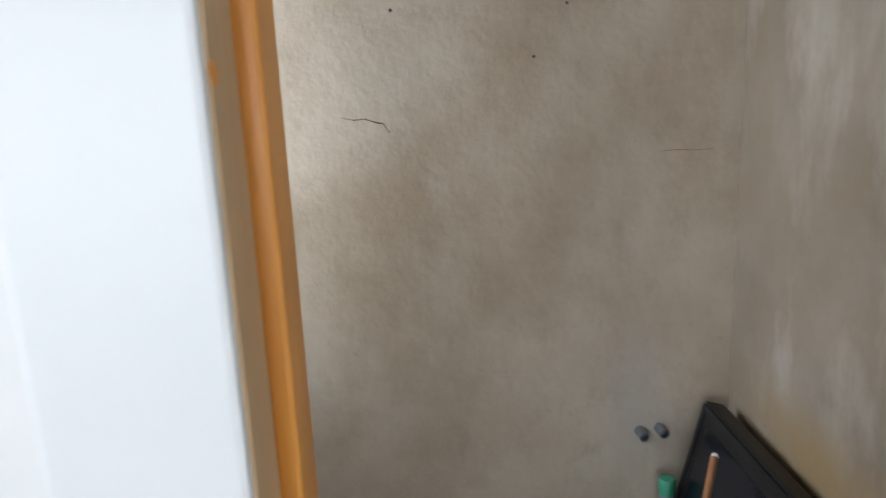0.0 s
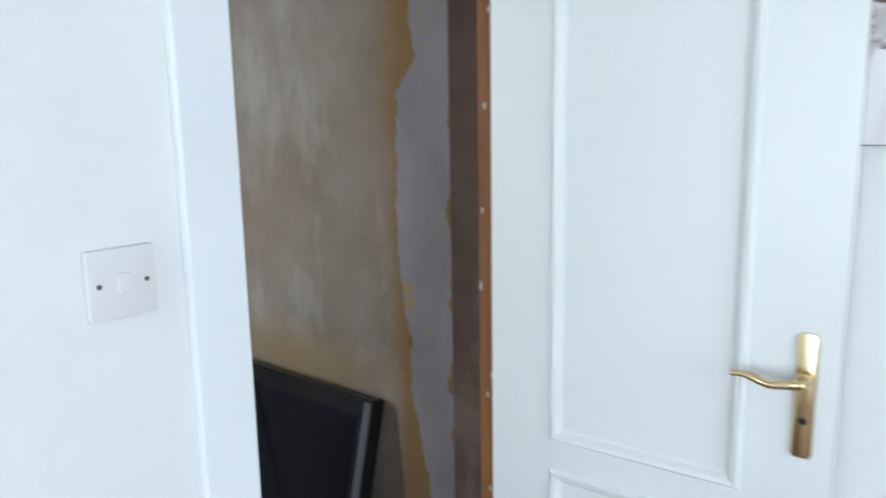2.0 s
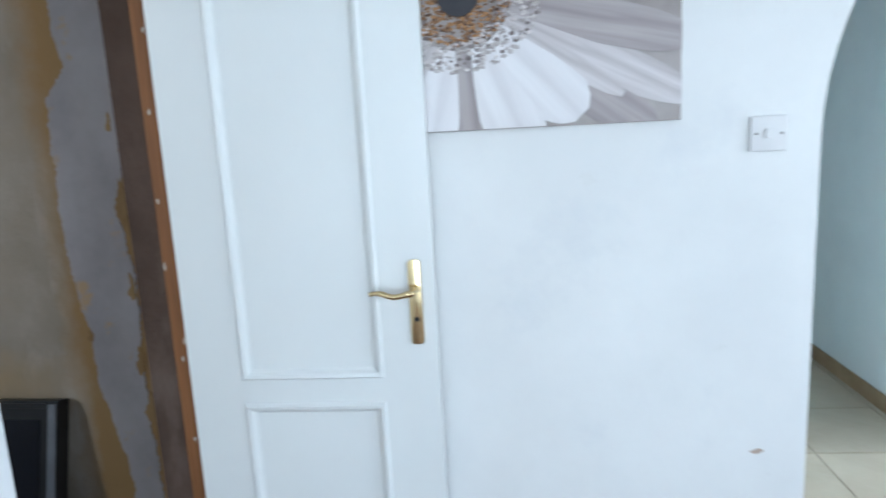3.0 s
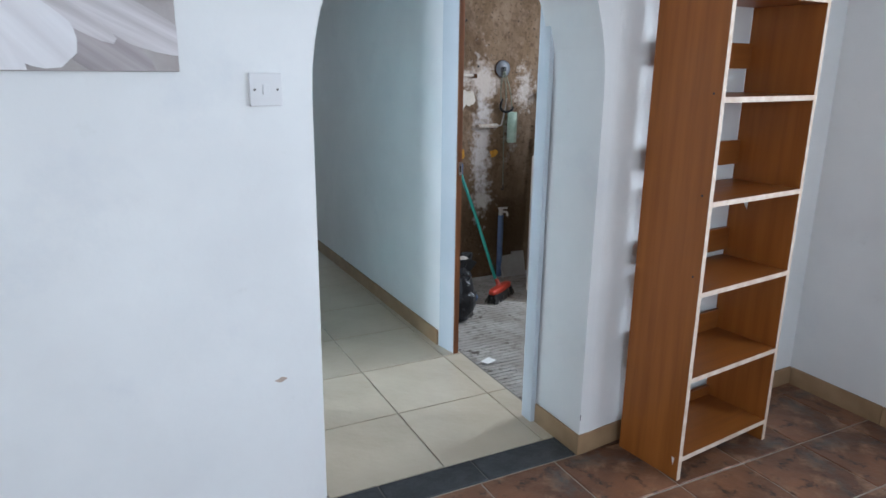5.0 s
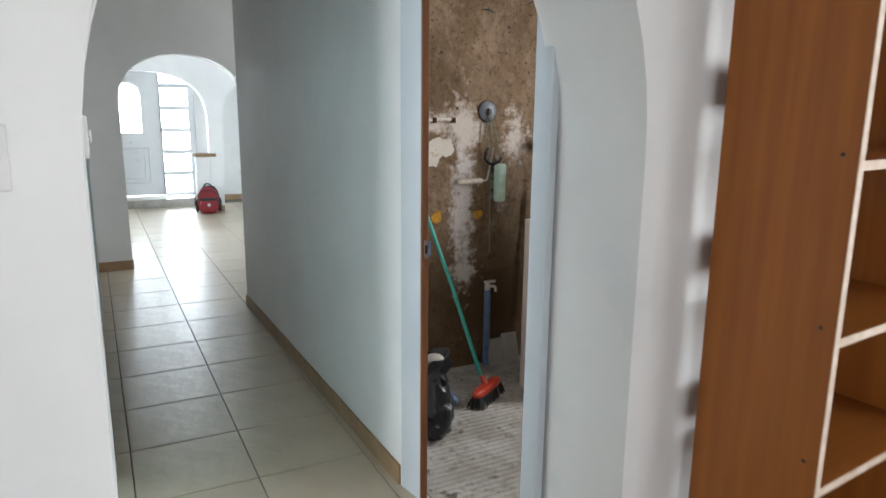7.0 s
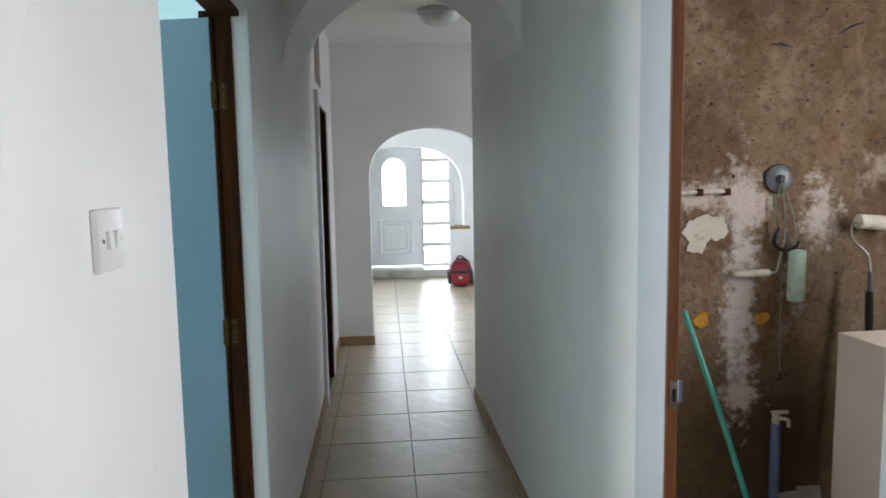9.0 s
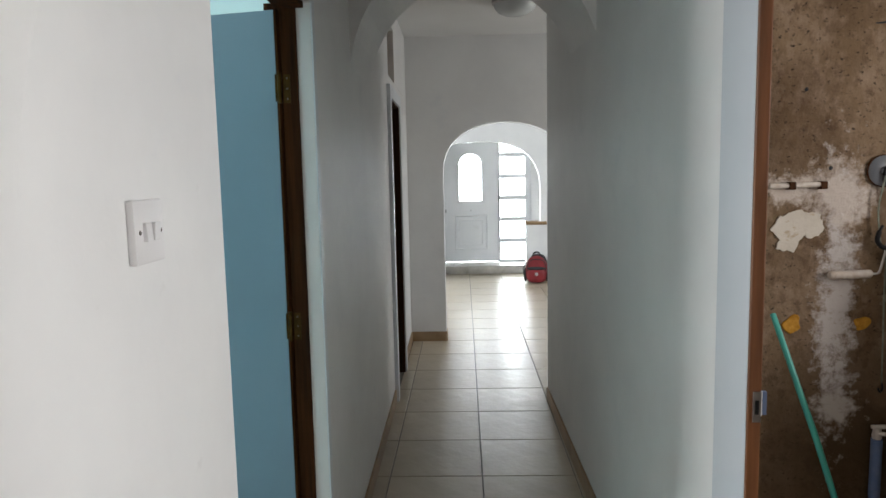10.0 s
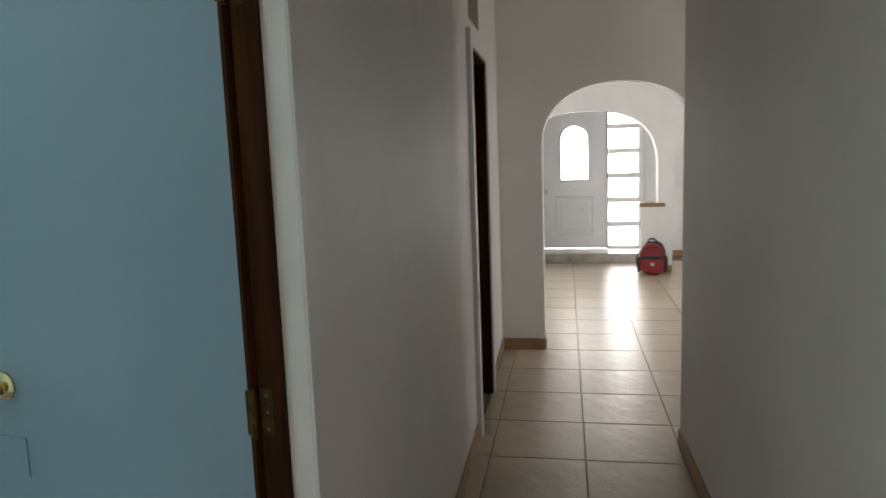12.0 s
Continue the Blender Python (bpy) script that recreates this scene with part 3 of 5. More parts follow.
def ragged(axis_points, depth, amount, seed, steps=5):
    """A closed outline with torn edges: each side of the given outline is broken up at random."""
    rnd = random.Random(seed)
    out = []
    n = len(axis_points)
    for i, (ax, ay) in enumerate(axis_points):
        bx, by = axis_points[(i + 1) % n]
        length = math.hypot(bx - ax, by - ay)
        k = max(2, int(length / depth))
        for j in range(k):
            t = j / k
            nx, ny = (by - ay) / length, -(bx - ax) / length
            d = amount * (rnd.uniform(-0.7, 0.7) + math.sin(t * length * 31 + i) * 0.6 + math.sin(t * length * 77 + 2 * i) * 0.4) if j else 0.0
            out.append((ax + (bx - ax) * t + nx * d, ay + (by - ay) * t + ny * d))
    return out


# ---- setting: trims ----


def baseboard(name, a, b, face, high=0.085, thick=0.010, piece=0.45):
    """Tiles along the foot of a wall from a to b; face is the way they look, as (x, y)."""
    run = Vector((b[0] - a[0], b[1] - a[1], 0))
    n = max(1, round(run.length / piece))
    base = tagged(new(name), "tan ceramic skirting tiles along the wall", "baseboard", kind="structure")
    w = run.length / n
    bm = bmesh.new()
    box_into(bm, (0.0012, 0, 0), (w - 0.0012, thick, high))
    top = [e for e in bm.edges if all(v.co.z > high - 1e-4 for v in e.verts)]
    bmesh.ops.bevel(bm, geom=top, offset=0.003, segments=2, affect="EDGES")
    me = mesh_of("skirting_tile", bm, BASEBOARD)
    d = run.normalized()
    turn = math.degrees(math.atan2(d.y, d.x))
    flip = Vector((-d.y, d.x)).dot(Vector(face)) < 0
    for i in range(n):
        ob = new("skirting_tile", me)
        p = Vector((a[0], a[1], 0)) + run * ((i + 1) / n if flip else i / n)
        ob.matrix_world = pose(p.x, p.y, 0.0, 0, 0, turn + (180 if flip else 0))
        ob.parent = base
    return base


def left_x(y):
    return -0.503 - 0.009 * (y - 0.9)


def right_x(y):
    return 0.501 - 0.0122 * (y - 0.7)


baseboard("baseboard_corridor_east", (right_x(1.50), 1.50), (right_x(4.27), 4.27), (-1, 0))
baseboard("baseboard_pier", (0.512, 0.295), (0.509, 0.59), (-1, 0))
baseboard("baseboard_corridor_west", (left_x(2.05), 2.05), (left_x(4.24), 4.24), (1, 0))
baseboard("baseboard_corridor_west_end", (left_x(5.02), 5.02), (left_x(5.85), 5.85), (1, 0))
baseboard("baseboard_corridor_end", (-0.54, 5.85), (-0.24, 5.85), (0, -1))
baseboard("baseboard_arch_jamb", (-0.24, 5.85), (-0.24, 6.0), (1, 0))
baseboard("baseboard_arch_jamb_east", (0.82, 5.85), (0.82, 6.0), (-1, 0))
baseboard("baseboard_room_north_pier", (0.508, 0.3052), (0.78, 0.336), (0, -1), piece=0.3)
baseboard("baseboard_room_north_east", (0.78, 0.336), (1.835, 0.3775), (0, -1))
baseboard("baseboard_room_east", (1.835, 0.365), (1.835, -4.0), (-1, 0))
baseboard("baseboard_hall_pier", (0.97, 9.06), (1.12, 9.06), (0, -1))
baseboard("baseboard_entrance", (1.06, 10.25), (3.9, 10.25), (0, -1))

# closet doorway: casing, jambs and bare timber post
casing = setting("door_casing_closet", slab([(-0.515, 0), (-0.425, 0), (-0.425, 2.05), (ROOMY, 2.05), (ROOMY, 2.14), (-0.515, 2.14)], "x", CLOSETX, CLOSETX + 0.016, 0.004), CASING,
                 "white painted flat door casing with small chips", "door casing")
setting("closet_jamb", box((CLOSETX - 0.040, -0.425, 0), (CLOSETX + 0.010, -0.4232, 2.05)), PINE, "pale bare pine door jamb with knots", "door jamb")
setting("closet_jamb_stop", box((CLOSETX - 0.095, -0.425, 0), (CLOSETX - 0.040, -0.411, 2.05), 0.003), ORANGEPINE, "orange varnished pine door stop", "door jamb")
setting("closet_post", box((CLOSETX - 0.045, 0.282, 0), (CLOSETX - 0.001, ROOMY, 2.05), 0.002), BARETIMBER, "bare brown timber hinge post with white paint spots", "door jamb")
setting("closet_post_rear", box((CLOSETX - 0.130, 0.292, 0), (CLOSETX - 0.045, ROOMY + 0.17, 2.05)), POSTREAR, "brown rear edge of the hinge post with shade in its colour", "door jamb")
setting("closet_lintel", box((CLOSETX - 0.09, -0.412, 2.035), (CLOSETX - 0.001, 0.282, 2.0495)), PINE, "pale pine head of the closet doorway", "door jamb")
rnd = random.Random(4)
for i, z in enumerate((0.62, 0.86, 0.91, 1.12, 1.30, 1.535, 1.74)):
    x = CLOSETX - rnd.uniform(0.008, 0.042)
    part("paint_spot", slab(ragged([(x - 0.004, z), (x, z - 0.010), (x + 0.003, z + 0.002), (x + 0.001, z + rnd.uniform(0.005, 0.02))], 0.003, 0.0015, i), "y", 0.2806, 0.283), WHITEPLASTER, bpy.data.objects["closet_post"])

# closet walls: strips of ochre render and pale skim down the side wall
side = bpy.data.objects["closet_side_wall"]


def on_side(bm):
    return bend(bm, lambda x, y, z: (x, y + 0.115 * (-2.45 - x), z))


SKIM = [(-2.41, 0), (-2.43, 0.7), (-2.41, 1.05), (-2.44, 1.25), (-2.405, 1.4), (-2.40, TOP), (-2.565, TOP), (-2.575, 1.80), (-2.555, 1.68), (-2.585, 1.645), (-2.63, 1.60), (-2.642, 1.2), (-2.625, 0.98), (-2.595, 0.88), (-2.60, 0.72), (-2.53, 0.42), (-2.51, 0)]
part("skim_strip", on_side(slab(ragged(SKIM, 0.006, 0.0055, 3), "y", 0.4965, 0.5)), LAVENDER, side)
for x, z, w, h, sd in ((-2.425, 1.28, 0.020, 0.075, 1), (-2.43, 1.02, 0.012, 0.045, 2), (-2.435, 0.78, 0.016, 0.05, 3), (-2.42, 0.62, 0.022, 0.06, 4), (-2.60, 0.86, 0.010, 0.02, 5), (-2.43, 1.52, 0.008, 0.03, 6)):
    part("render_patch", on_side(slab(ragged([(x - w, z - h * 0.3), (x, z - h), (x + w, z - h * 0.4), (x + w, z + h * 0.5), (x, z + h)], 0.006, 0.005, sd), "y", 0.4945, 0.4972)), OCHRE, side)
back = bpy.data.objects["closet_back_wall"]
crack = [(-3.749, -0.485, 1.520), (-3.749, -0.45, 1.512), (-3.749, -0.42, 1.514), (-3.749, -0.385, 1.502), (-3.749, -0.37, 1.50), (-3.749, -0.352, 1.472)]
part("crack", tube(crack, [0.0004, 0.0011, 0.0010, 0.0016, 0.0012, 0.0004], 5), BLACK, back)
part("scratch", tube([(-3.749, 0.41, 1.386), (-3.749, 0.46, 1.388), (-3.749, 0.52, 1.384), (-3.749, 0.57, 1.386)], [0.0004, 0.0009, 0.0007, 0.0003], 5), BARETIMBER, back)
for y, z in ((-0.333, 1.793), (0.143, 1.796), (0.05, 1.66)):
    part("nail_hole", lathe([(0.0045, -0.001), (0.003, 0.001)], 7, "x", (-3.749, y, z)), DARKPRINT, back)

part("scribble", tube([(-3.749, 0.27, 0.13), (-3.749, 0.29, 0.17), (-3.749, 0.275, 0.21), (-3.749, 0.295, 0.25), (-3.749, 0.283, 0.30)], [0.001, 0.003, 0.002, 0.003, 0.001], 5), BARETIMBER, back, "red-brown scribble")
cj = bpy.data.objects["closet_jamb"]
part("knot", lathe([(0.007, -0.0005), (0.005, 0.0006)], 12, "y", (-2.156, -0.4232, 1.565)), ORANGEPINE, cj, "dark knot")

# corridor door frames
setting("door_jamb_blue_room", bend(box((-0.592, 2.028, 0), (-0.545, 2.0395, 1.98), 0.002), lean_left), DARKWOOD, "dark stained wooden door jamb", "door jamb")
setting("door_stop_blue_room", bend(box((-0.640, 2.036, 0), (-0.592, 2.050, 1.98), 0.002), lean_left), DARKWOOD, "dark stained rebate of the door jamb", "door jamb")
setting("door_head_blue_room", bend(box((-0.60, 1.20, 1.962), (-0.52, 2.028, 1.9795)), lean_left), DARKWOOD, "dark stained wooden door head", "door jamb")
setting("door_casing_blue_room", bend(slab([(2.0405, 0), (2.075, 0), (2.075, 2.04), (1.15, 2.04), (1.15, 1.981), (2.0405, 1.981)], "x", -0.503, -0.497, 0.002), lean_left), TRIM, "white painted door casing", "door casing")
setting("door_casing_far_room", bend(slab([(4.24, 0), (4.31, 0), (4.31, 1.95), (4.93, 1.95), (4.93, 0), (5.01, 0), (5.01, 2.03), (4.24, 2.03)], "x", -0.503, -0.478, 0.004), lean_left), TRIM, "grey-white painted door casing", "door casing")
setting("door_jamb_far_room", bend(slab([(4.305, 0), (4.33, 0), (4.33, 1.94), (4.905, 1.94), (4.905, 0), (4.945, 0), (4.945, 1.975), (4.305, 1.975)], "x", -0.60, -0.488), lean_left), DARKWOOD, "dark stained wooden door frame", "door jamb")
setting("vent_panel", box((-0.66, 4.36, 2.10), (-0.635, 4.80, 2.46)), BARETIMBER, "brown board closing a recess above the door", "panel")
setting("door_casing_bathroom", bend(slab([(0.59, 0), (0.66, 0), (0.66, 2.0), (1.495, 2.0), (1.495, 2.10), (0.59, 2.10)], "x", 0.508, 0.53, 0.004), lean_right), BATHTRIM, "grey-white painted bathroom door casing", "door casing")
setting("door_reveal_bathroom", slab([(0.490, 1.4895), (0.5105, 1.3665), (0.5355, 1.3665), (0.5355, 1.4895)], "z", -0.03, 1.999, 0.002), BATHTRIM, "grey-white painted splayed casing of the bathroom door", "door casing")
setting("door_jamb_bathroom", box((0.5108, 1.3560, -0.03), (0.5370, 1.3660, 1.998), 0.002), REDWOOD, "bare red-brown door jamb with strike plate", "door jamb")
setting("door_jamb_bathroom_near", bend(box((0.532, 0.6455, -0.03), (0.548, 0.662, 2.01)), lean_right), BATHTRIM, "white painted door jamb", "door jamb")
jb = bpy.data.objects["door_jamb_bathroom"]
part("strike_plate", box((0.519, 1.3535, 0.945), (0.536, 1.3558, 1.01), 0.001), STEEL, jb, "dull steel strike plate")
part("strike_hole", box((0.523, 1.3525, 0.962), (0.531, 1.3534, 0.992)), BLACK, jb)

# threshold slabs and slate floor pieces of the room
room_floor = bpy.data.objects["floor"]
slate_slab = tile_mesh("slate_slab", 0.375, 0.137, SLATE, 0.012, 0.003)
for x in (-0.462, -0.080, 0.302):
    lay("slate_slab", slate_slab, x, 0.378, 0.0015, room_floor)
lay("slate_slab", tile_mesh("slate_slab", 0.022, 0.137, SLATE), 0.503, 0.378, 0.0015, room_floor)
S = 0.325
rust = tile_mesh("slate_tile", S - 0.007, S - 0.007, RUST, 0.012, 0.003)
for row in range(-13, 1):
    for col in range(-8, 6):
        x, y = 0.40 + S * (col + 0.5), 0.30 + S * (row - 0.5) + 0.004
        if -2.1 < x < 2.05 and y > -4.0:
            ob = lay("slate_tile", rust, x, y, 0.0, room_floor)
            ob.rotation_euler = (0, 0, (row * 3 + col) % 4 * math.pi / 2)
part("slate_tile_strip", box((0.56, 0.302, -0.012), (1.83, 0.37, 0)), RUST, room_floor)

# ---- light switches ----


def light_switch(at, turn, rockers=1, tilt=4, label="white square light switch with two screws on the wall"):
    s = thing("light_switch", at, label, "light switch", turn, "light switches")
    part("plate", box((-0.043, -0.011, -0.043), (0.043, 0, 0.043), 0.004), PLASTIC, s, smooth=True)
    for i in range(rockers):
        x = (i - (rockers - 1) / 2) * 0.024
        r = box((-0.0085, -0.006, -0.0125), (0.0085, 0.004, 0.0125), 0.0012)
        r = bend(r, lambda x0, y0, z0, k=(-1) ** i: (x0, y0 + z0 * math.tan(radians(tilt * k)), z0))
        part("rocker", bend(r, lambda a, b, c, x=x: (a + x, b - 0.0105, c)), PLASTIC, s)
    for x in (-0.030, 0.030):
        part("screw", lathe([(0.0032, -0.0115), (0.0032, -0.0122), (0.0022, -0.0128)], 12, "y", (x, 0, 0)), SCREW, s, "dull screw head")
    return s


light_switch((CLOSETX, -0.603, 1.303), 90)
light_switch((-0.627, ROOMY, 1.398), 0, label="white square light switch beside the arch")
light_switch((left_x(0.88), 0.884, 1.400), 90, 2, label="white double light switch on the corridor wall")

# ---- closet door, open against the wall ----


def moulding(lo, hi, y, wide=0.030, proud=0.010):
    """A raised picture-frame moulding round a panel, on a face that looks to -y."""
    bm = bmesh.new()
    rings = []
    for inset, d in ((0, 0), (wide * 0.25, -proud), (wide * 0.55, -proud * 0.8), (wide * 0.8, proud * 0.3), (wide, proud * 0.6)):
        rings.append([bm.verts.new((x, y + d, z)) for x, z in ((lo[0] + inset, lo[1] + inset), (hi[0] - inset, lo[1] + inset), (hi[0] - inset, hi[1] - inset), (lo[0] + inset, hi[1] - inset))])
    for a, b in zip(rings, rings[1:]):
        for i in range(4):
            j = (i + 1) % 4
            bm.faces.new((a[i], a[j], b[j], b[i]))
    return bm


def panel_door(name, at, turn, wide, high, label, low_panel, high_panel, mat):
    """A moulded two-panel door: hinge at the origin, leaf along +x, its seen face to -y."""
    d = thing(name, at, label, "door", turn)
    t = 0.034
    x0, x1 = 0.150, wide - 0.150
    for nm, lo, hi in (("hinge_stile", (0, 0), (x0, high)), ("lock_stile", (x1, 0), (wide, high)), ("bottom_rail", (x0, 0), (x1, low_panel[0])),
                       ("middle_rail", (x0, low_panel[1]), (x1, high_panel[0])), ("top_rail", (x0, high_panel[1]), (x1, high))):
        part(nm, box((lo[0], 0, lo[1]), (hi[0], t, hi[1])), mat, d)
    for z0, z1 in (low_panel, high_panel):
        p = part("panel", box((x0, 0.007, z0), (x1, t - 0.007, z1)), mat, d)
        part("moulding", moulding((x0 - 0.004, z0 - 0.004), (x1 + 0.004, z1 + 0.004), 0.0), mat, p)
    return d


door = panel_door("closet_door", (CLOSETX + 0.014, 0.243, 0.010), 0.2, 0.684, 2.02, "open white moulded two-panel door with brass handle", (0.22, 0.725), (0.80, 1.86), DOORPAINT)
hx, hz = 0.634, 1.003
handle = part("handle_plate", slab([(hx + x, hz + z) for x, z in ((-0.017, -0.105), (-0.012, -0.113), (0.012, -0.113), (0.017, -0.105), (0.017, 0.105), (0.010, 0.113), (-0.010, 0.113), (-0.017, 0.105))], "y", -0.008, 0.0, 0.002), BRASS, door, "polished brass backplate", True)
part("lever", tube(smooth_curve([(hx, -0.008, hz + 0.035), (hx, -0.045, hz + 0.035), (hx - 0.012, -0.054, hz + 0.034), (hx - 0.05, -0.055, hz + 0.028), (hx - 0.085, -0.053, hz + 0.038), (hx - 0.112, -0.050, hz + 0.036)], 5), [0.009] * 12 + [0.0075] * 9 + [0.006] * 5, 10), BRASS, handle, "curved brass lever", True)
part("boss", lathe([(0.013, 0), (0.013, -0.012), (0.010, -0.018)], 20, "y", (hx, -0.008, hz + 0.035)), BRASS, handle, "", True)
part("keyhole", lathe([(0.007, -0.0080), (0.006, -0.0095)], 14, "y", (hx, 0, hz - 0.045)), BLACK, handle)


# ---- daisy print ----
pic = thing("canvas_print", (-1.27, ROOMY, 1.442), "large daisy print on canvas, mauve and white", "picture")
PX0, PX1, PZ1 = -0.52, 0.432, 0.62
part("canvas", box((PX0, -0.016, 0), (PX1, -0.001, PZ1), 0.002), CANVAS, pic)


def petal(angle, start, length, width, mat, lift, curl=0.0):
    """A long petal laid on the canvas, cut off at the canvas's edges."""
    cx, cz = -0.10, 0.325
    bm = bmesh.new()
    n = 14
    rows = []
    for i in range(n + 1):
        t = i / n
        w = width / 2 * (min(1, (0.12 + t) / 0.62) ** 0.7) * (math.sqrt(max(0.0, 1 - (max(0, t - 0.62) / 0.40) ** 2)))
        off = curl * t * t
        rows.append([bm.verts.new((start + length * t, off + k * w, 0.0012 * (1 - k * k))) for k in (-1, -0.6, -0.2, 0.2, 0.6, 1)])
    for a, b in zip(rows, rows[1:]):
        for k in range(5):
            bm.faces.new((a[k], b[k], b[k + 1], a[k + 1]))
    m = Matrix.Translation((cx, -0.0163 - lift * 0.6, cz)) @ Matrix.Rotation(radians(90), 4, "X") @ Matrix.Rotation(radians(angle), 4, "Z")
    bmesh.ops.transform(bm, matrix=m, verts=bm.verts)
    for co, no in (((PX0, 0, 0), (-1, 0, 0)), ((PX1, 0, 0), (1, 0, 0)), ((0, 0, 0.002), (0, 0, -1)), ((0, 0, PZ1), (0, 0, 1))):
        bmesh.ops.bisect_plane(bm, geom=bm.verts[:] + bm.edges[:] + bm.faces[:], plane_co=co, plane_no=no, clear_outer=True)
    bmesh.ops.transform(bm, matrix=m.inverted(), verts=bm.verts)
    ob = part("petal", bm, mat, pic, "", True)
    ob.matrix_local = m


PETALS = ((150, 0.40, 0.16, PETALWHITE, 0.0), (120, 0.40, 0.16, PETALMAUVE, 0.0), (95, 0.40, 0.15, PETALWHITE, 0.0), (70, 0.42, 0.16, PETALMAUVE, 0.0), (45, 0.44, 0.15, PETALWHITE, 0.0), (-170, 0.42, 0.16, PETALMAUVE, 0.0), (-148, 0.42, 0.16, PETALWHITE, 0.0),
          (-35, 0.46, 0.13, PETALMAUVE, -0.02), (-85, 0.34, 0.12, PETALMAUVE, 0.0), (-27, 0.50, 0.10, PETALPALE, 0.015), (26, 0.50, 0.13, PETALPALE, 0.01), (13, 0.52, 0.11, PETALWHITE, 0.0), (2, 0.54, 0.09, PETALPALE, 0.015), (-124, 0.36, 0.15, PETALPALE, 0.0),
          (-13, 0.45, 0.105, PETALMAUVE, -0.005), (-33, 0.34, 0.05, PETALPALE, 0.0), (7, 0.30, 0.05, PETALWHITE, 0.02), (-104, 0.34, 0.13, PETALWHITE, 0.0), (-47, 0.29, 0.155, PETALWHITE, 0.01), (-68, 0.33, 0.15, PETALWHITE, 0.0))
for i, (a, l, w, mat, curl) in enumerate(PETALS):
    petal(a, 0.13, l, w, mat, 0.0004 * (i + 1), curl)


def florets(name, r0, r1, count, size, low, high, seed):
    """A ring of many small printed florets."""
    rnd = random.Random(seed)
    bm = bmesh.new()
    for i in range(count):
        a, r = rnd.uniform(0, 2 * math.pi), math.sqrt(rnd.uniform(r0 * r0, r1 * r1))
        x, z = -0.10 + r * math.cos(a), 0.325 + 0.92 * r * math.sin(a)
        s, k = size * rnd.uniform(0.6, 1.3), rnd.uniform(0, 3)
        y = -0.0205 - 0.001 * rnd.random()
        v = [bm.verts.new((x + s * f * math.cos(k + q * math.pi / 3), y - (0.002 if q % 2 else 0), z + s * 0.6 * math.sin(k + q * math.pi / 3))) for q, f in enumerate((1, 0.8, 1, 0.9, 1, 0.8))]
        bm.faces.new(v)
    bmesh.ops.bisect_plane(bm, geom=bm.verts[:] + bm.edges[:] + bm.faces[:], plane_co=(0, 0, PZ1), plane_no=(0, 0, 1), clear_outer=True)
    m, nodes, links, out = material(name + "_print")
    geo = nodes.new("ShaderNodeNewGeometry")
    ramp = nodes.new("ShaderNodeValToRGB")
    ramp.color_ramp.elements[0].color, ramp.color_ramp.elements[1].color = rgba(low), rgba(high)
    links.new(geo.outputs["Random Per Island"], ramp.inputs["Fac"])
    links.new(ramp.outputs["Color"], out.inputs["Base Color"])
    out.inputs["Roughness"].default_value = 0.6
    tagged(part(name, bm, m, pic), kind="stuff")


florets("outer_floret_print", 0.105, 0.200, 900, 0.0075, (0.16, 0.125, 0.12), (0.62, 0.57, 0.56), 1)
florets("inner_floret_print", 0.045, 0.130, 700, 0.006, (0.07, 0.03, 0.015), (0.42, 0.22, 0.09), 2)
part("flower_centre", lathe([(0.052, -0.020), (0.050, -0.0235)], 20, "y", (-0.10, 0, 0.325)), DARKPRINT, pic)

# ---- chip and smudges on the wall ----
north = bpy.data.objects["wall_north"]
part("chip", slab(ragged([(-0.646, 0.556), (-0.632, 0.549), (-0.614, 0.555), (-0.608, 0.559), (-0.626, 0.565)], 0.006, 0.002, 5), "y", ROOMY - 0.0015, ROOMY + 0.001), CHIP, north)
part("chip", slab(ragged([(0.5125, 0.145), (0.5145, 0.145), (0.5145, 0.17), (0.5125, 0.168)], 0.01, 0.0005, 6), "y", ROOMY - 0.001, ROOMY + 0.001), DARKPRINT, north)

# ---- bookcase ----
case = thing("bookcase", (0.988, 0.172, 0.0), "tall cherry laminate bookcase, empty, with open back", "bookcase", 6.5)
CW, CD, CH, CT = 0.550, 0.280, 2.02, 0.018
for name, x in (("side_panel", -CW / 2), ("side_panel", CW / 2 - CT)):
    p = part(name, box((x, -CD / 2 + 0.0015, 0), (x + CT, CD / 2, CH)), BEECH, case)
    part("edge_band", box((x, -CD / 2, 0), (x + CT, -CD / 2 + 0.0015, CH)), EDGEBAND, p, "pale worn edge band")
for z in (0.075, 0.388, 0.708, 1.024, 1.362, 1.690, 2.002):
    p = part("shelf", box((-CW / 2 + CT, -CD / 2 + 0.0015, z), (CW / 2 - CT, CD / 2, z + 0.018)), SHADEDBEECH, case)
    part("edge_band", box((-CW / 2 + CT, -CD / 2, z), (CW / 2 - CT, -CD / 2 + 0.0015, z + 0.018)), EDGEBAND, p, "pale chipped edge band")
for z in (0.042, 0.396, 0.752, 1.104, 1.468, 1.828):
    part("back_rail", box((-CW / 2 + CT, CD / 2 - 0.016, z), (CW / 2 - CT, CD / 2, z + 0.092)), SHADEDBEECH, case)
for z in (1.39, 1.06, 0.78):
    part("bolt_cap", lathe([(0.004, 0.0), (0.004, -0.001)], 10, "x", (-CW / 2 - 0.0002, -CD / 2 + 0.03, z)), DARKPRINT, case)
part("sticker", slab(ragged([(0.060, 0.93), (0.075, 0.95), (0.07, 0.97), (0.058, 0.955)], 0.01, 0.002, 3), "x", CW / 2 - CT - 0.001, CW / 2 - CT), PAPER, case)
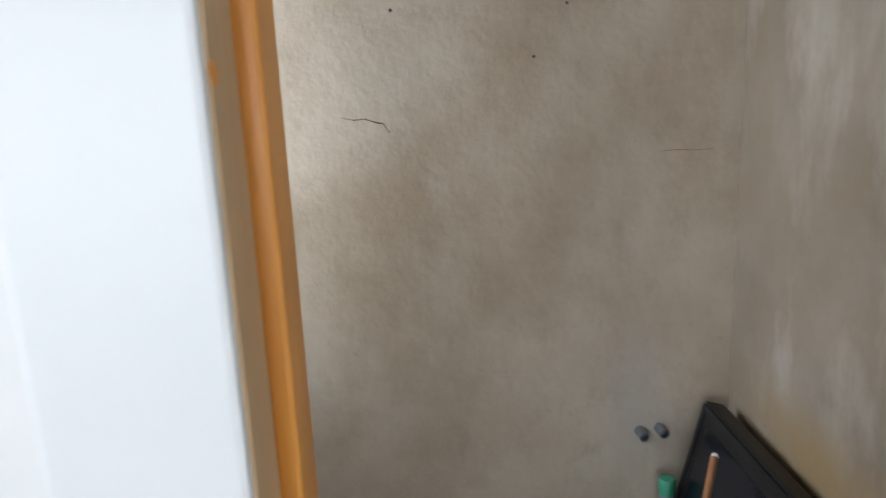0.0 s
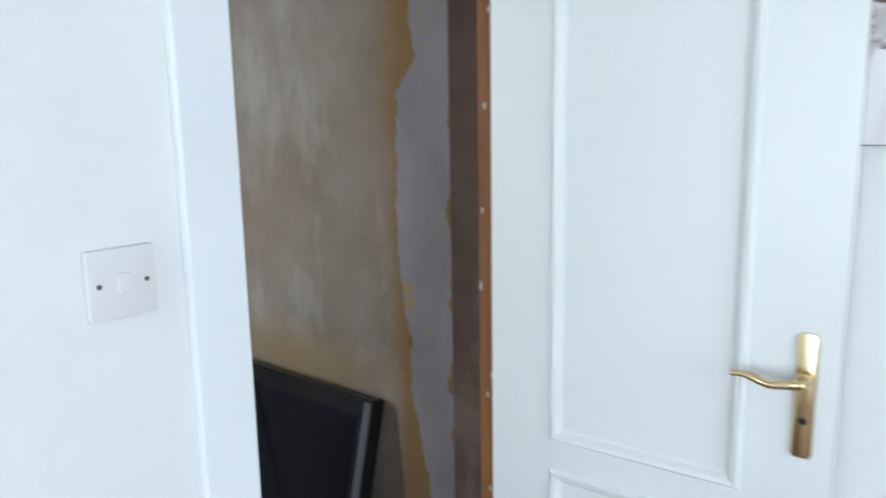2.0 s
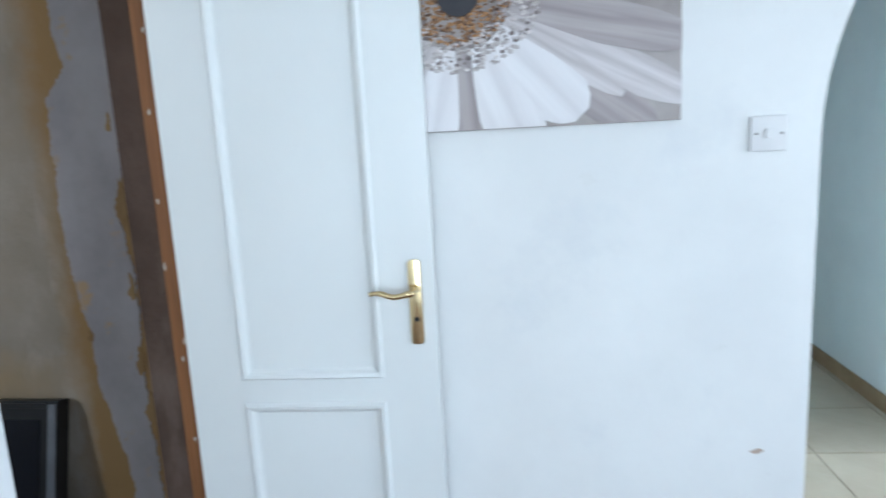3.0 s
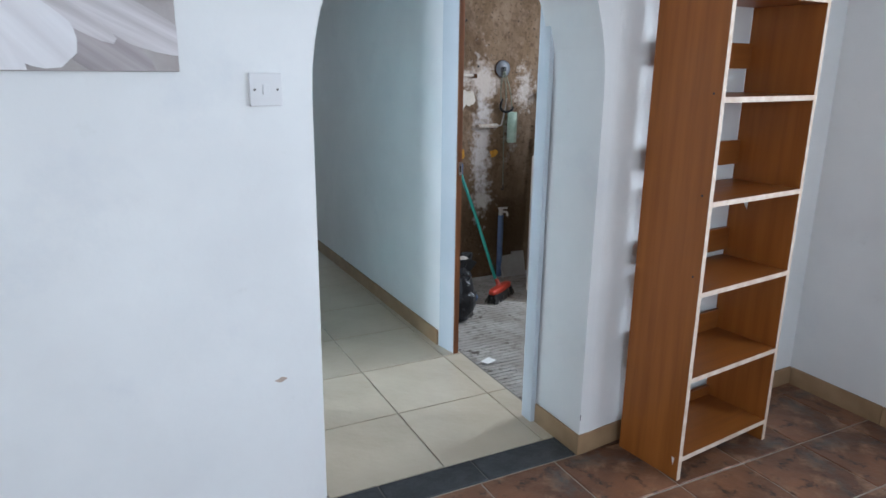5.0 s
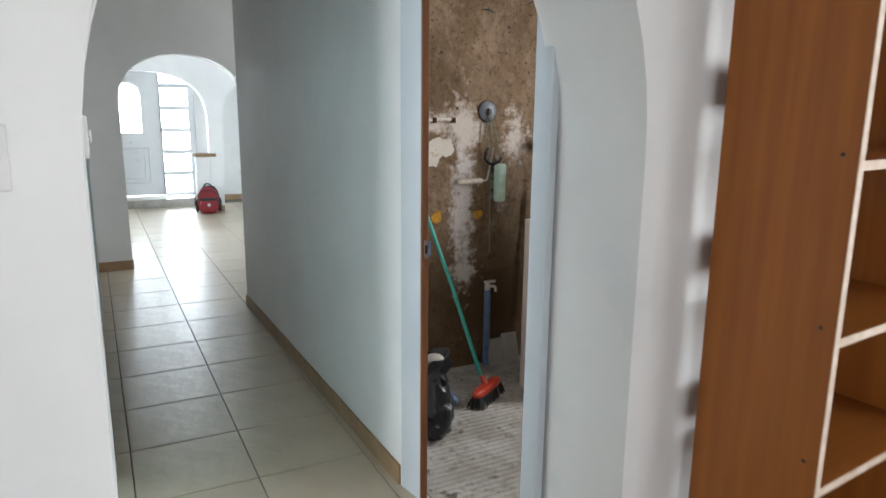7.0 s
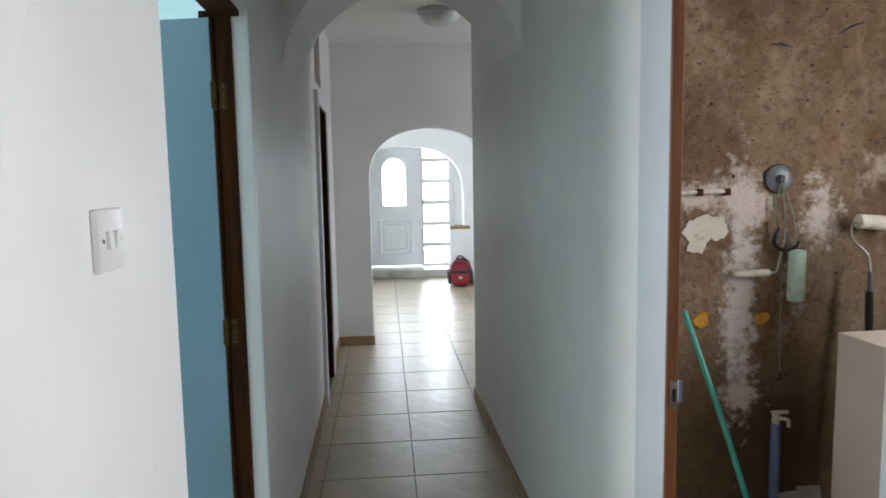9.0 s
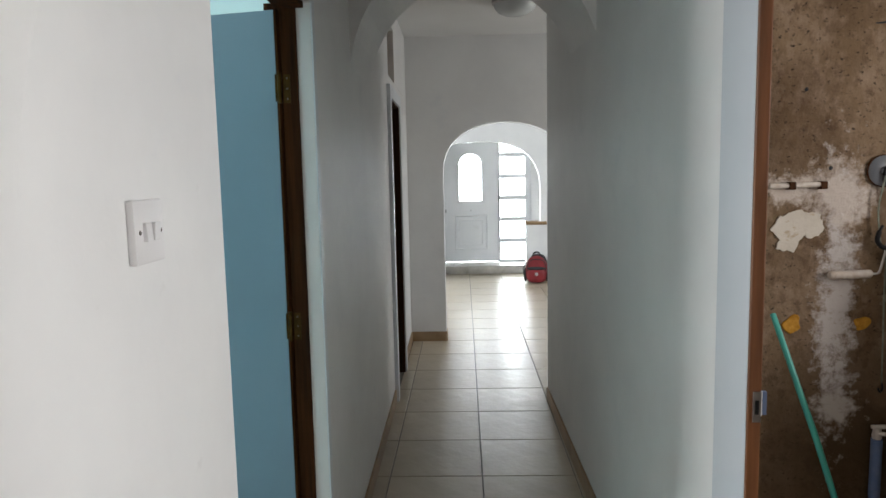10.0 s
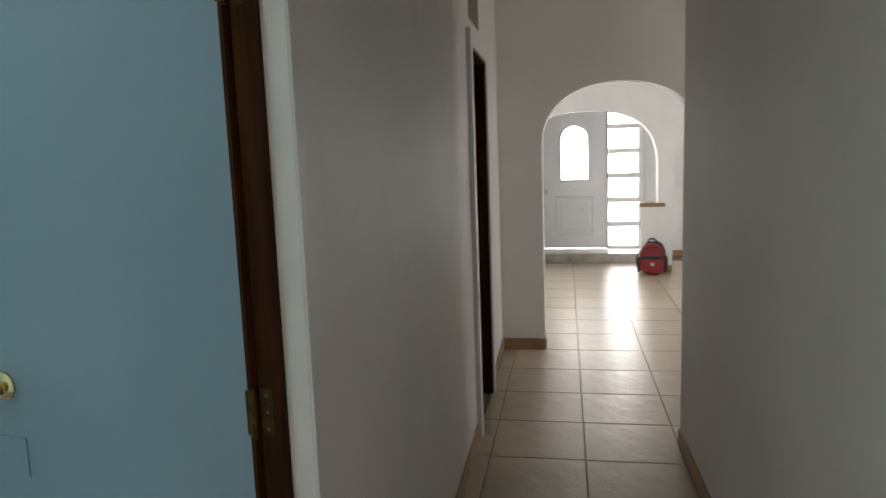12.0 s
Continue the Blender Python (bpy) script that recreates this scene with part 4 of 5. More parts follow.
part("scuff", slab([(-0.115, 0.055), (-0.108, 0.085), (-0.120, 0.085)], "x", -CW / 2 - 0.001, -CW / 2), PAPER, case)

# ---- closet things ----
tv = thing("flat_television", (-3.19, 0.320, 0.0), "old black flat television leaning against the wall", "television")
lean = Matrix.Rotation(radians(-15), 4, "X") @ Matrix.Rotation(radians(-5.5), 4, "Z")
for name, bm, mat, lab in (("casing", box((-0.49, 0.0, 0.0), (0.49, 0.055, 0.68), 0.006), BLACK, ""),
                           ("screen", box((-0.43, -0.002, 0.075), (0.43, 0.004, 0.62)), SCREEN, "dark glass screen"),
                           ("side_trim", box((0.462, -0.008, 0.02), (0.488, 0.004, 0.67), 0.002), GREYEDGE, "grey trim"),
                           ("side_trim", box((-0.488, -0.006, 0.02), (-0.470, 0.004, 0.67), 0.002), BLACK, ""),
                           ("top_trim", box((-0.469, -0.006, 0.655), (0.461, 0.004, 0.672), 0.002), BLACK, "")):
    bmesh.ops.transform(bm, matrix=lean, verts=bm.verts)
    part(name, bm, mat, tv, lab)
stick = thing("wooden_stick", (-3.08, 0.14, 0.0), "thin brown wooden stick leaning on the television", "stick")
part("rod", tube([(0, 0, 0.006), (-0.17, 0.16, 0.31), (-0.335, 0.300, 0.615)], [0.011, 0.0105, 0.010], 10), BARETIMBER, stick, "", True)
part("tip", lathe([(0.0105, 0), (0.008, 0.008)], 10, "z", (-0.337, 0.302, 0.612)), PAPER, stick)
pipe = thing("waste_pipe", (-3.67, 0.425, 0.0), "grey-blue pipe with green screw cap", "pipe")
part("pipe", lathe([(0.022, 0.0), (0.022, 0.36)], 18), GREYBLUE, pipe, "", True)
part("cap", lathe([(0.026, 0.355), (0.027, 0.395), (0.022, 0.402)], 14), GREENCAP, pipe, "green ribbed cap", True)
for y, z in ((0.365, 0.525), (0.428, 0.530)):
    p = thing("pipe_stub", (-3.75, y, z), "short grey pipe stub in the plaster wall", "pipe", 0, "pipe stubs")
    part("stub", lathe([(0.016, 0.0), (0.016, 0.045), (0.011, 0.047), (0.011, 0.03)], 16, "x"), GREYEDGE, p, "", True)

# ---- blue room door ----
leaf = thing("blue_room_door", (-0.605, 2.052, 0.012), "pale blue painted flush door standing open inwards", "door", 167.5)
part("leaf", box((0.004, -0.002, 0), (0.75, 0.036, 1.945), 0.002), BLUEDOOR, leaf)
part("hinge_edge", box((-0.004, -0.0025, 0), (0.004, 0.0365, 1.945)), DARKWOOD, leaf, "dark stained door edge")
knob = part("rose", lathe([(0.029, 0.036), (0.029, 0.041), (0.022, 0.047), (0.013, 0.049)], 24, "y", (0.628, 0, 0.985)), BRASS, leaf, "brass rose", True)
part("knob", lathe([(0.009, 0.045), (0.009, 0.065), (0.020, 0.075), (0.026, 0.088), (0.022, 0.100), (0.008, 0.105)], 24, "y", (0.628, 0, 0.985)), BRASS, knob, "brass knob", True)
part("repair_patch", box((0.585, 0.036, 0.79), (0.70, 0.039, 0.875), 0.001), BLUEDOOR, leaf, "painted-over repair patch")
for z in (0.25, 1.0, 1.72):
    hinge = part("hinge", lathe([(0.0065, z - 0.045), (0.0065, z + 0.045)], 12, "z", (-0.006, 0.036, 0)), OLDBRASS, leaf, "old brass hinge", True)
    part("hinge_leaf", box((-0.0045, 0.0366, z - 0.040), (0.008, 0.0385, z + 0.040), 0.0005), OLDBRASS, hinge)
jamb_blue = bpy.data.objects["door_jamb_blue_room"]
for z in (0.26, 1.01, 1.73):
    part("hinge_leaf", bend(box((-0.588, 2.0262, z - 0.042), (-0.568, 2.0278, z + 0.042)), lean_left), OLDBRASS, jamb_blue, "old brass hinge leaf")
    for dz in (-0.03, 0.0, 0.03):
        part("screw", bend(lathe([(0.0032, 2.0262), (0.0026, 2.0252)], 8, "y", (-0.577, 0, z + dz)), lean_left), SCREW, jamb_blue)

# ---- ceiling light ----
lamp = thing("ceiling_light", (0.30, 4.72, TOP), "round glass ceiling light with metal rim", "ceiling light")
part("base", lathe([(0.155, 0), (0.155, -0.022), (0.145, -0.028)], 32), STEEL, lamp, "metal rim", True)
part("bowl", lathe([(0.142, -0.026), (0.136, -0.05), (0.115, -0.075), (0.075, -0.094), (0.02, -0.102), (0.002, -0.103)], 32), OPAL, lamp, "opal glass bowl", True)

# ---- front door and side light ----
front = thing("front_door", (-0.40, 10.285, 0.127), "white front door with arched window and moulded panel", "door")
W0, W1, WB, WS = 0.267, 0.610, 0.925, 1.46
arch = [(W0 + (W1 - W0) / 2 + (W1 - W0) / 2 * math.cos(a), WS + (W1 - W0) / 2 * math.sin(a)) for a in [math.pi * i / 16 for i in range(17)]]
part("leaf", slab([(0, 0), (0.865, 0), (0.865, 2.06), (0.4386, 2.06), (0.4386, WS + 0.1714), *arch[8::-1], (W1, WB), (W0, WB), *arch[16:8:-1], (0.4384, WS + 0.1714), (0.4384, 2.06), (0, 2.06)], "y", 0, 0.05), PVC, front)
part("window_pane", slab([(W0, WB), (W1, WB), *arch], "y", 0.02, 0.028), GLASS, front).visible_shadow = False
part("panel_moulding", moulding((0.195, 0.18), (0.695, 0.71), 0.0, 0.035, 0.012), PVC, front)
part("inner_moulding", moulding((0.265, 0.25), (0.625, 0.64), -0.001, 0.025, 0.008), PVC, front)
ring = smooth_curve([(W0 - 0.012, -0.004, WB - 0.012), (W0 - 0.012, -0.004, WS)], 2) + [Vector((W0 + (W1 - W0) / 2 - 0.184 * math.cos(a), -0.004, WS + 0.184 * math.sin(a))) for a in [math.pi * i / 16 for i in range(1, 16)]] + [Vector((W1 + 0.012, -0.004, WS)), Vector((W1 + 0.012, -0.004, WB - 0.012)), Vector((W0 - 0.012, -0.004, WB - 0.012))]
part("window_bead", tube(ring, 0.012, 6), PVC, front, "", True)
part("lock", box((0.045, -0.02, 0.745), (0.07, 0, 0.80), 0.004), STEEL, front, "dark metal lock")
part("letter_stud", lathe([(0.009, 0), (0.009, -0.008)], 12, "y", (0.44, 0, 0.78)), STEEL, front, "", True)
for z in (0.18, 0.95, 1.68, 2.02):
    part("hinge", box((0.862, -0.012, z - 0.05), (0.880, 0.004, z + 0.05), 0.003), STEEL, front, "grey hinge")

side_light = tagged(new("window_1"), "white side light with six frosted panes beside the door", "window", kind="structure")
frame_bm = bmesh.new()
for lo, hi in (((0.452, 0.115), (0.482, 2.21)), ((0.865, 0.115), (0.949, 2.21)), ((0.482, 0.115), (0.865, 0.150)), ((0.482, 2.04), (0.865, 2.21)), ((-0.499, 0.115), (-0.425, 2.21)), ((-0.425, 2.192), (0.452, 2.21))):
    box_into(frame_bm, (lo[0], 10.285, lo[1]), (hi[0], 10.345, hi[1]))
part("window_frame", frame_bm, PVC, side_light)
for i in range(5):
    z = 0.408 + 0.3235 * i
    part("glazing_bar", box((0.482, 10.29, z), (0.865, 10.34, z + 0.066), 0.003), PVC, side_light)
for i in range(6):
    z = 0.150 + 0.3235 * i
    pane = part("pane", box((0.482, 10.312, z), (0.865, 10.318, z + 0.26 if i else z + 0.258)), GLASS, side_light)
    pane.visible_shadow = False
# emissive sheet in place of the daylight behind the door's glass
outside = setting("backdrop", box((-2.0, 11.0, -0.1), (2.5, 11.02, 3.2)), PVC, "glowing white sheet standing in for daylight outside the entrance", "backdrop")
em = material("bright_daylight")
em[3].inputs["Emission Color"].default_value = (0.95, 0.98, 1.0, 1)
em[3].inputs["Emission Strength"].default_value = 2.4
outside.data.materials[0] = em[0]

# ---- low walls with wooden caps ----
for name, x0, x1 in (("low_wall_east", 0.775, 0.959), ("low_wall_west", -0.659, -0.34)):
    w = setting(name, box((x0, 9.06, 0), (x1, 9.24, 0.765)), PAINT, "low white wall inside the arch with a wooden cap", "low wall")
    part("cap", box((x0 - 0.012, 9.045, 0.765), (x1 + (0.08 if x0 > 0 else 0), 9.06, 0.808), 0.003), OAKCAP, w, "tan wooden cap")
    part("cap_top", box((x0 - 0.012, 9.06, 0.765), (x1, 9.25, 0.808), 0.003), OAKCAP, w)
outlet = thing("wall_outlet", (1.60, 10.25, 0.42), "small grey wall socket near the floor", "socket")
part("plate", box((-0.04, -0.01, -0.04), (0.04, 0, 0.04), 0.003), PLASTIC, outlet)
part("socket", lathe([(0.02, -0.010), (0.018, -0.012)], 16, "y"), GREYEDGE, outlet)

# ---- backpack ----


def puff(w, d, h, centre, power=3.2, seed=0, sag=0.0, amount=0.006):
    """A soft stuffed body: a squared ball with folds."""
    bm = bmesh.new()
    bmesh.ops.create_uvsphere(bm, u_segments=32, v_segments=20, radius=1.0)
    off = Vector((seed * 7.1, seed * 3.3, 0))
    for v in bm.verts:
        x, y, z = v.co
        n = (abs(x) ** power + abs(y) ** power + abs(z) ** power) ** (1 / power)
        p = Vector((x / n, y / n, z / n))
        k = 1 - sag * max(0, p.z)
        p = Vector((p.x * w / 2 * k, p.y * d / 2 * k, p.z * h / 2))
        p += p.normalized() * amount * noise.noise(p * 14 + off)
        v.co = p + Vector(centre)
    return bm


bag = thing("backpack", (0.885, 8.93, 0.0), "red and black nylon backpack standing on the tiles", "backpack", -6)
part("body", puff(0.29, 0.19, 0.36, (0, 0.0, 0.18), 3.0, 1, 0.22), REDCLOTH, bag, "", True)
pocket = part("front_pocket", puff(0.23, 0.10, 0.20, (-0.005, -0.085, 0.115), 3.0, 2, 0.1), REDCLOTH, bag, "", True)
part("pocket_flap", puff(0.235, 0.085, 0.045, (-0.005, -0.092, 0.205), 2.6, 3), BLACKCLOTH, pocket, "black flap", True)
part("emblem", lathe([(0.022, -0.138), (0.018, -0.141), (0.014, -0.141)], 20, "y", (0.0, 0, 0.135)), STEEL, pocket, "round grey emblem", True)
part("back_panel", puff(0.27, 0.08, 0.37, (0.02, 0.085, 0.19), 3.0, 4, 0.15), BLACKCLOTH, bag, "black padded back", True)
part("side_pocket", puff(0.06, 0.13, 0.20, (0.145, 0.01, 0.12), 2.6, 5), BLACKCLOTH, bag, "black mesh side pocket", True)
part("side_pocket", puff(0.05, 0.12, 0.18, (-0.145, 0.01, 0.11), 2.6, 6), BLACKCLOTH, bag, "", True)
part("top_loop", tube(smooth_curve([(-0.05, 0.06, 0.355), (-0.03, 0.06, 0.395), (0.01, 0.06, 0.402), (0.04, 0.06, 0.385), (0.05, 0.06, 0.35)], 4), 0.010, 8), BLACKCLOTH, bag, "", True)
part("zip", tube(smooth_curve([(-0.125, -0.075, 0.16), (-0.10, -0.075, 0.29), (0, -0.073, 0.325), (0.10, -0.075, 0.29), (0.125, -0.075, 0.16)], 5), 0.005, 6), BLACKCLOTH, bag, "black zip", True)
part("strap", tube(smooth_curve([(-0.13, -0.02, 0.28), (-0.165, -0.03, 0.22), (-0.175, -0.05, 0.15), (-0.16, -0.06, 0.09)], 5), 0.006, 6), BLACKCLOTH, bag, "", True)

# ---- bathroom: wall remains ----
bw = bpy.data.objects["bath_north_wall"]
Y = BATHY
for pts, dep, am, sd in (([(1.085, 1.235), (1.118, 1.287), (1.19, 1.307), (1.268, 1.288), (1.280, 1.230), (1.236, 1.198), (1.215, 1.212), (1.172, 1.145), (1.106, 1.160), (1.118, 1.20)], 0.008, 0.006, 4),):
    part("filler_patch", slab(ragged(pts, dep, am, sd), "y", Y - 0.006, Y), WHITEPLASTER, bw)


for x, z, r in ((1.178, 0.870, 0.034), (1.440, 0.868, 0.030)):
    part("pipe_plug", bend(lathe([(r, -0.003), (r * 0.9, -0.007), (r * 0.3, -0.008)], 18, "y", (x, Y, z)), lambda a, b, c, x=x, z=z: (x + (a - x) * (1 + 0.25 * math.sin(3 * math.atan2(c - z, a - x) + x * 9)), b, z + (c - z) * (1 + 0.22 * math.sin(2 * math.atan2(c - z, a - x) + x * 5)))), YELLOW, bw, "yellow foam plug", True)
for x, z in ((1.914, 1.588), (1.30, 1.46), (1.99, 1.60), (1.20, 1.75), (1.62, 1.9)):
    part("hole", lathe([(0.008, -0.001), (0.006, -0.002)], 7, "y", (x, Y, z)), BLACK, bw)
for a, b in (((1.72, 2.02), (1.84, 2.07)), ((1.93, 1.60), (2.03, 1.62)), ((1.44, 1.98), (1.53, 1.97))):
    part("chase_mark", tube([(a[0], Y, a[1]), ((a[0] + b[0]) / 2, Y, (a[1] + b[1]) / 2 + 0.008), (b[0], Y, b[1])], [0.002, 0.006, 0.002], 6), BLACK, bw)

rail = thing("metal_rail", (1.65, Y - 0.02, 2.165), "thin grey metal rail high on the bathroom wall", "rail")
part("rail", box((-0.45, -0.012, -0.012), (0.75, 0.02, 0.012), 0.003), STEEL, rail)

stub1 = thing("copper_pipe", (1.19, Y, 1.397), "pale pipe lying across a chase in the wall", "pipe")
part("pipe", tube([(-0.12, -0.018, 0), (0.095, -0.018, 0.004)], 0.010, 10), COPPER, stub1, "", True)
for x in (-0.04, 0.075):
    part("clip", box((x - 0.012, -0.031, -0.014), (x + 0.012, 0.0, 0.014), 0.002), DARKWOOD, stub1, "dark pipe clip")

valve = thing("sanding_disc", (1.489, Y, 1.446), "round grey disc hanging on a nail", "disc")
part("disc", lathe([(0.056, -0.004), (0.058, -0.010), (0.050, -0.016), (0.018, -0.018), (0.014, -0.026)], 30, "y"), GREYEDGE, valve, "", True)
part("rim", lathe([(0.060, -0.003), (0.060, -0.009), (0.055, -0.012)], 30, "y"), DARKWOOD, valve, "dark rim", True)
part("hub", box((-0.010, -0.034, -0.018), (0.012, -0.018, 0.014), 0.003), BLACK, valve, "dark clip")

sling = thing("hanging_straps", (1.50, Y, 1.43), "black straps and cord hanging from the disc", "strap")
for x0, x1, bow in ((-0.010, -0.022, -0.010), (0.002, 0.016, 0.006), (0.010, 0.062, 0.012)):
    part("cord", tube(smooth_curve([(-0.010 + x0 * 0.4, -0.028, 0.0), ((x0 + x1) / 2 + bow - 0.006, -0.025, -0.12), (x1, -0.023, -0.225), (x1 + 0.004, -0.024, -0.255)], 5), 0.0032, 6), CORD, sling, "thin grey-green cord", True)
part("strap", tube(smooth_curve([(-0.016, -0.030, -0.185), (-0.030, -0.030, -0.215), (-0.034, -0.032, -0.245), (-0.012, -0.034, -0.268), (0.030, -0.034, -0.272), (0.062, -0.030, -0.258), (0.072, -0.028, -0.240)], 5), [0.005] * 4 + [0.009] * 22 + [0.006] * 5, 8), BLACK, sling, "black rubber strap", True)
part("drop_cord", tube([(0.006, -0.022, -0.27), (0.008, -0.018, -0.45), (0.014, -0.016, -0.64), (0.018, -0.014, -0.795)], 0.0032, 6), CORD, sling, "", True)
part("hook", tube(smooth_curve([(0.018, -0.014, -0.79), (0.022, -0.016, -0.812), (0.012, -0.018, -0.826), (0.004, -0.016, -0.812)], 4), 0.0035, 6), BLACK, sling, "", True)

small_roller = thing("paint_roller", (1.39, Y, 1.06), "dirty small paint roller hanging on the wall", "paint roller")
part("sleeve", tube([(-0.095, -0.03, 0.0), (-0.09, -0.03, 0.0), (0.055, -0.03, 0.004), (0.06, -0.03, 0.004)], [0.012, 0.016, 0.016, 0.012], 12), COPPER, small_roller, "", True)
part("wire_frame", tube(smooth_curve([(0.06, -0.03, 0.004), (0.085, -0.03, 0.006), (0.095, -0.03, 0.03), (0.118, -0.03, 0.14), (0.125, -0.03, 0.19)], 4), 0.0045, 7), STEEL, small_roller, "", True)
sponge = thing("roller_sleeve", (1.562, Y, 0.945), "pale green striped roller sleeve hanging on the wall", "roller sleeve")
part("sleeve", lathe([(0.030, 0.0), (0.034, 0.006), (0.034, 0.205), (0.030, 0.21)], 18, "z", (0, -0.036, 0)), SPONGE, sponge, "", True)

big_roller = thing("long_paint_roller", (1.84, 2.40, -0.035), "fleece paint roller on a long grey pole", "paint roller")
part("fleece", tube([(-0.055, 0.09, 1.305), (-0.05, 0.09, 1.305), (0.135, 0.09, 1.29), (0.14, 0.09, 1.29)], [0.022, 0.030, 0.030, 0.022], 16), FLEECE, big_roller, "", True)
part("wire_frame", tube(smooth_curve([(-0.05, 0.09, 1.305), (-0.075, 0.09, 1.29), (-0.070, 0.085, 1.23), (-0.01, 0.08, 1.17), (0.0, 0.07, 1.10)], 4), 0.004, 7), STEEL, big_roller, "", True)
part("pole", tube([(0.0, 0.072, 1.10), (-0.005, 0.05, 0.8), (-0.012, 0.0, 0.004)], [0.010, 0.011, 0.012], 10), GREYEDGE, big_roller, "", True)
part("grip", tube([(-0.002, 0.070, 1.02), (-0.006, 0.055, 0.84)], 0.015, 10), BLACK, big_roller, "black grip", True)

blue = thing("water_pipe", (1.497, 2.53, -0.035), "blue plastic water pipe with brass tap", "pipe")
part("pipe", lathe([(0.020, 0.0), (0.020, 0.46)], 16), BLUEPIPE, blue, "", True)
part("tap_body", lathe([(0.014, 0.455), (0.018, 0.475), (0.012, 0.51)], 14), COPPER, blue, "old brass tap", True)
part("tap_lever", box((-0.03, -0.018, 0.505), (0.045, -0.006, 0.52), 0.003), COPPER, blue)
part("tap_spout", tube(smooth_curve([(0, -0.01, 0.485), (0.03, -0.03, 0.485), (0.035, -0.035, 0.455)], 4), 0.008, 8), COPPER, blue, "", True)

# ---- bathroom: broom, bag, cabinet ----
broom = thing("broom", (1.21, 2.10, -0.035), "red and black broom with teal handle leaning on the wall", "broom")
part("handle", tube([(0.02, 0.02, 0.10), (-0.06, 0.20, 0.55), (-0.135, 0.40, 0.96)], [0.011, 0.011, 0.0105], 12), TEAL, broom, "", True)
part("socket", tube([(0.035, -0.02, 0.055), (0.018, 0.025, 0.13)], [0.017, 0.014], 12), REDPLASTIC, broom, "red socket", True)
head = bend(puff(0.27, 0.055, 0.045, (0, 0, 0.075), 4, 1, 0, 0.0), lambda x, y, z: (0.84 * x - 0.54 * y + 0.03, 0.54 * x + 0.84 * y - 0.01, z))
part("head", head, REDPLASTIC, broom, "red plastic brush back", True)
rnd = random.Random(2)
bm = bmesh.new()
for i in range(260):
    u, v = rnd.uniform(-0.13, 0.13), rnd.uniform(-0.024, 0.024)
    sx, sy = u * 1.12, v * 2.0
    p, q = (0.84 * u - 0.54 * v + 0.03, 0.54 * u + 0.84 * v - 0.01, 0.065), (0.84 * sx - 0.54 * sy + 0.03 + rnd.uniform(-0.008, 0.008), 0.54 * sx + 0.84 * sy - 0.01, rnd.uniform(0.0, 0.01))
    a = [bm.verts.new((p[0] + dx, p[1] + dy, p[2])) for dx, dy in ((-0.003, 0), (0.003, 0), (0, 0.003))]
    b = [bm.verts.new((q[0] + dx, q[1] + dy, q[2])) for dx, dy in ((-0.003, 0), (0.003, 0), (0, 0.003))]
    for k in range(3):
        bm.faces.new((a[k], a[(k + 1) % 3], b[(k + 1) % 3], b[k]))
tagged(part("bristles", bm, BRISTLE, broom, "black bristles"), kind="stuff")

sack = thing("rubbish_bag", (0.80, 1.86, -0.035), "black plastic rubbish bag, half full and open", "rubbish bag")
bm = puff(0.17, 0.22, 0.32, (0.005, 0, 0.158), 2.4, 9, 0.25, 0.02)
for v in bm.verts:
    if v.co.z > 0.02:
        v.co += v.co.normalized() * (0.045 * abs(noise.noise(v.co * 22)) + 0.03 * abs(noise.noise(v.co * 48)))
part("film", bm, BAGFILM, sack, "", True)
part("collar", bend(lathe([(0.075, 0.30), (0.06, 0.335), (0.085, 0.375), (0.095, 0.395), (0.082, 0.392), (0.055, 0.34)], 26), lambda x, y, z: (x * (1 + 0.18 * math.sin(7 * math.atan2(y, x))), y * (1 + 0.18 * math.sin(7 * math.atan2(y, x))), z + 0.02 * math.sin(3 * math.atan2(y, x)))), BAGFILM, sack, "crumpled open top", True)
part("rubbish", puff(0.10, 0.10, 0.08, (0.01, 0, 0.36), 2.2, 4, 0, 0.02), CARDBOARD, sack, "crumpled brown paper", True)

scrap = thing("plastic_scrap", (1.04, 2.12, -0.035), "crumpled blue plastic scrap on the dusty floor", "plastic scrap", 25)
part("film", puff(0.07, 0.10, 0.07, (0, 0, 0.034), 2.2, 7, 0.3, 0.03), BLUEPIPE, scrap, "", True)

cab = thing("cabinet", (1.77, 2.06, -0.035), "cream bathroom cabinet with white door edge", "cabinet", 2)
part("side_panel", box((-0.26, -0.15, 0), (-0.242, 0.13, 0.93), 0.002), CREAM, cab)
part("side_panel", box((0.242, -0.15, 0), (0.26, 0.13, 0.93), 0.002), CREAM, cab)
part("top", box((-0.242, -0.15, 0.912), (0.242, 0.13, 0.93)), CREAM, cab)
part("back_panel", box((-0.242, 0.115, 0), (0.242, 0.127, 0.912)), CREAM, cab)
part("door", box((-0.258, -0.172, 0.01), (0.258, -0.152, 0.925), 0.003), WHITEBOARD, cab, "white laminate door")
seat = thing("toilet_seat", (1.90, 2.15, 0.895), "beige toilet lid standing upright on the cabinet", "toilet lid", -14)
outline = [(0.19 * math.copysign(abs(math.cos(a)) ** 0.75, math.cos(a)), 0.19 + 0.19 * math.copysign(abs(math.sin(a)) ** 0.75, math.sin(a))) for a in [2 * math.pi * i / 36 for i in range(36)]]
part("lid", slab(outline, "y", -0.014, 0.014, 0.006), CREAM, seat, "", True)
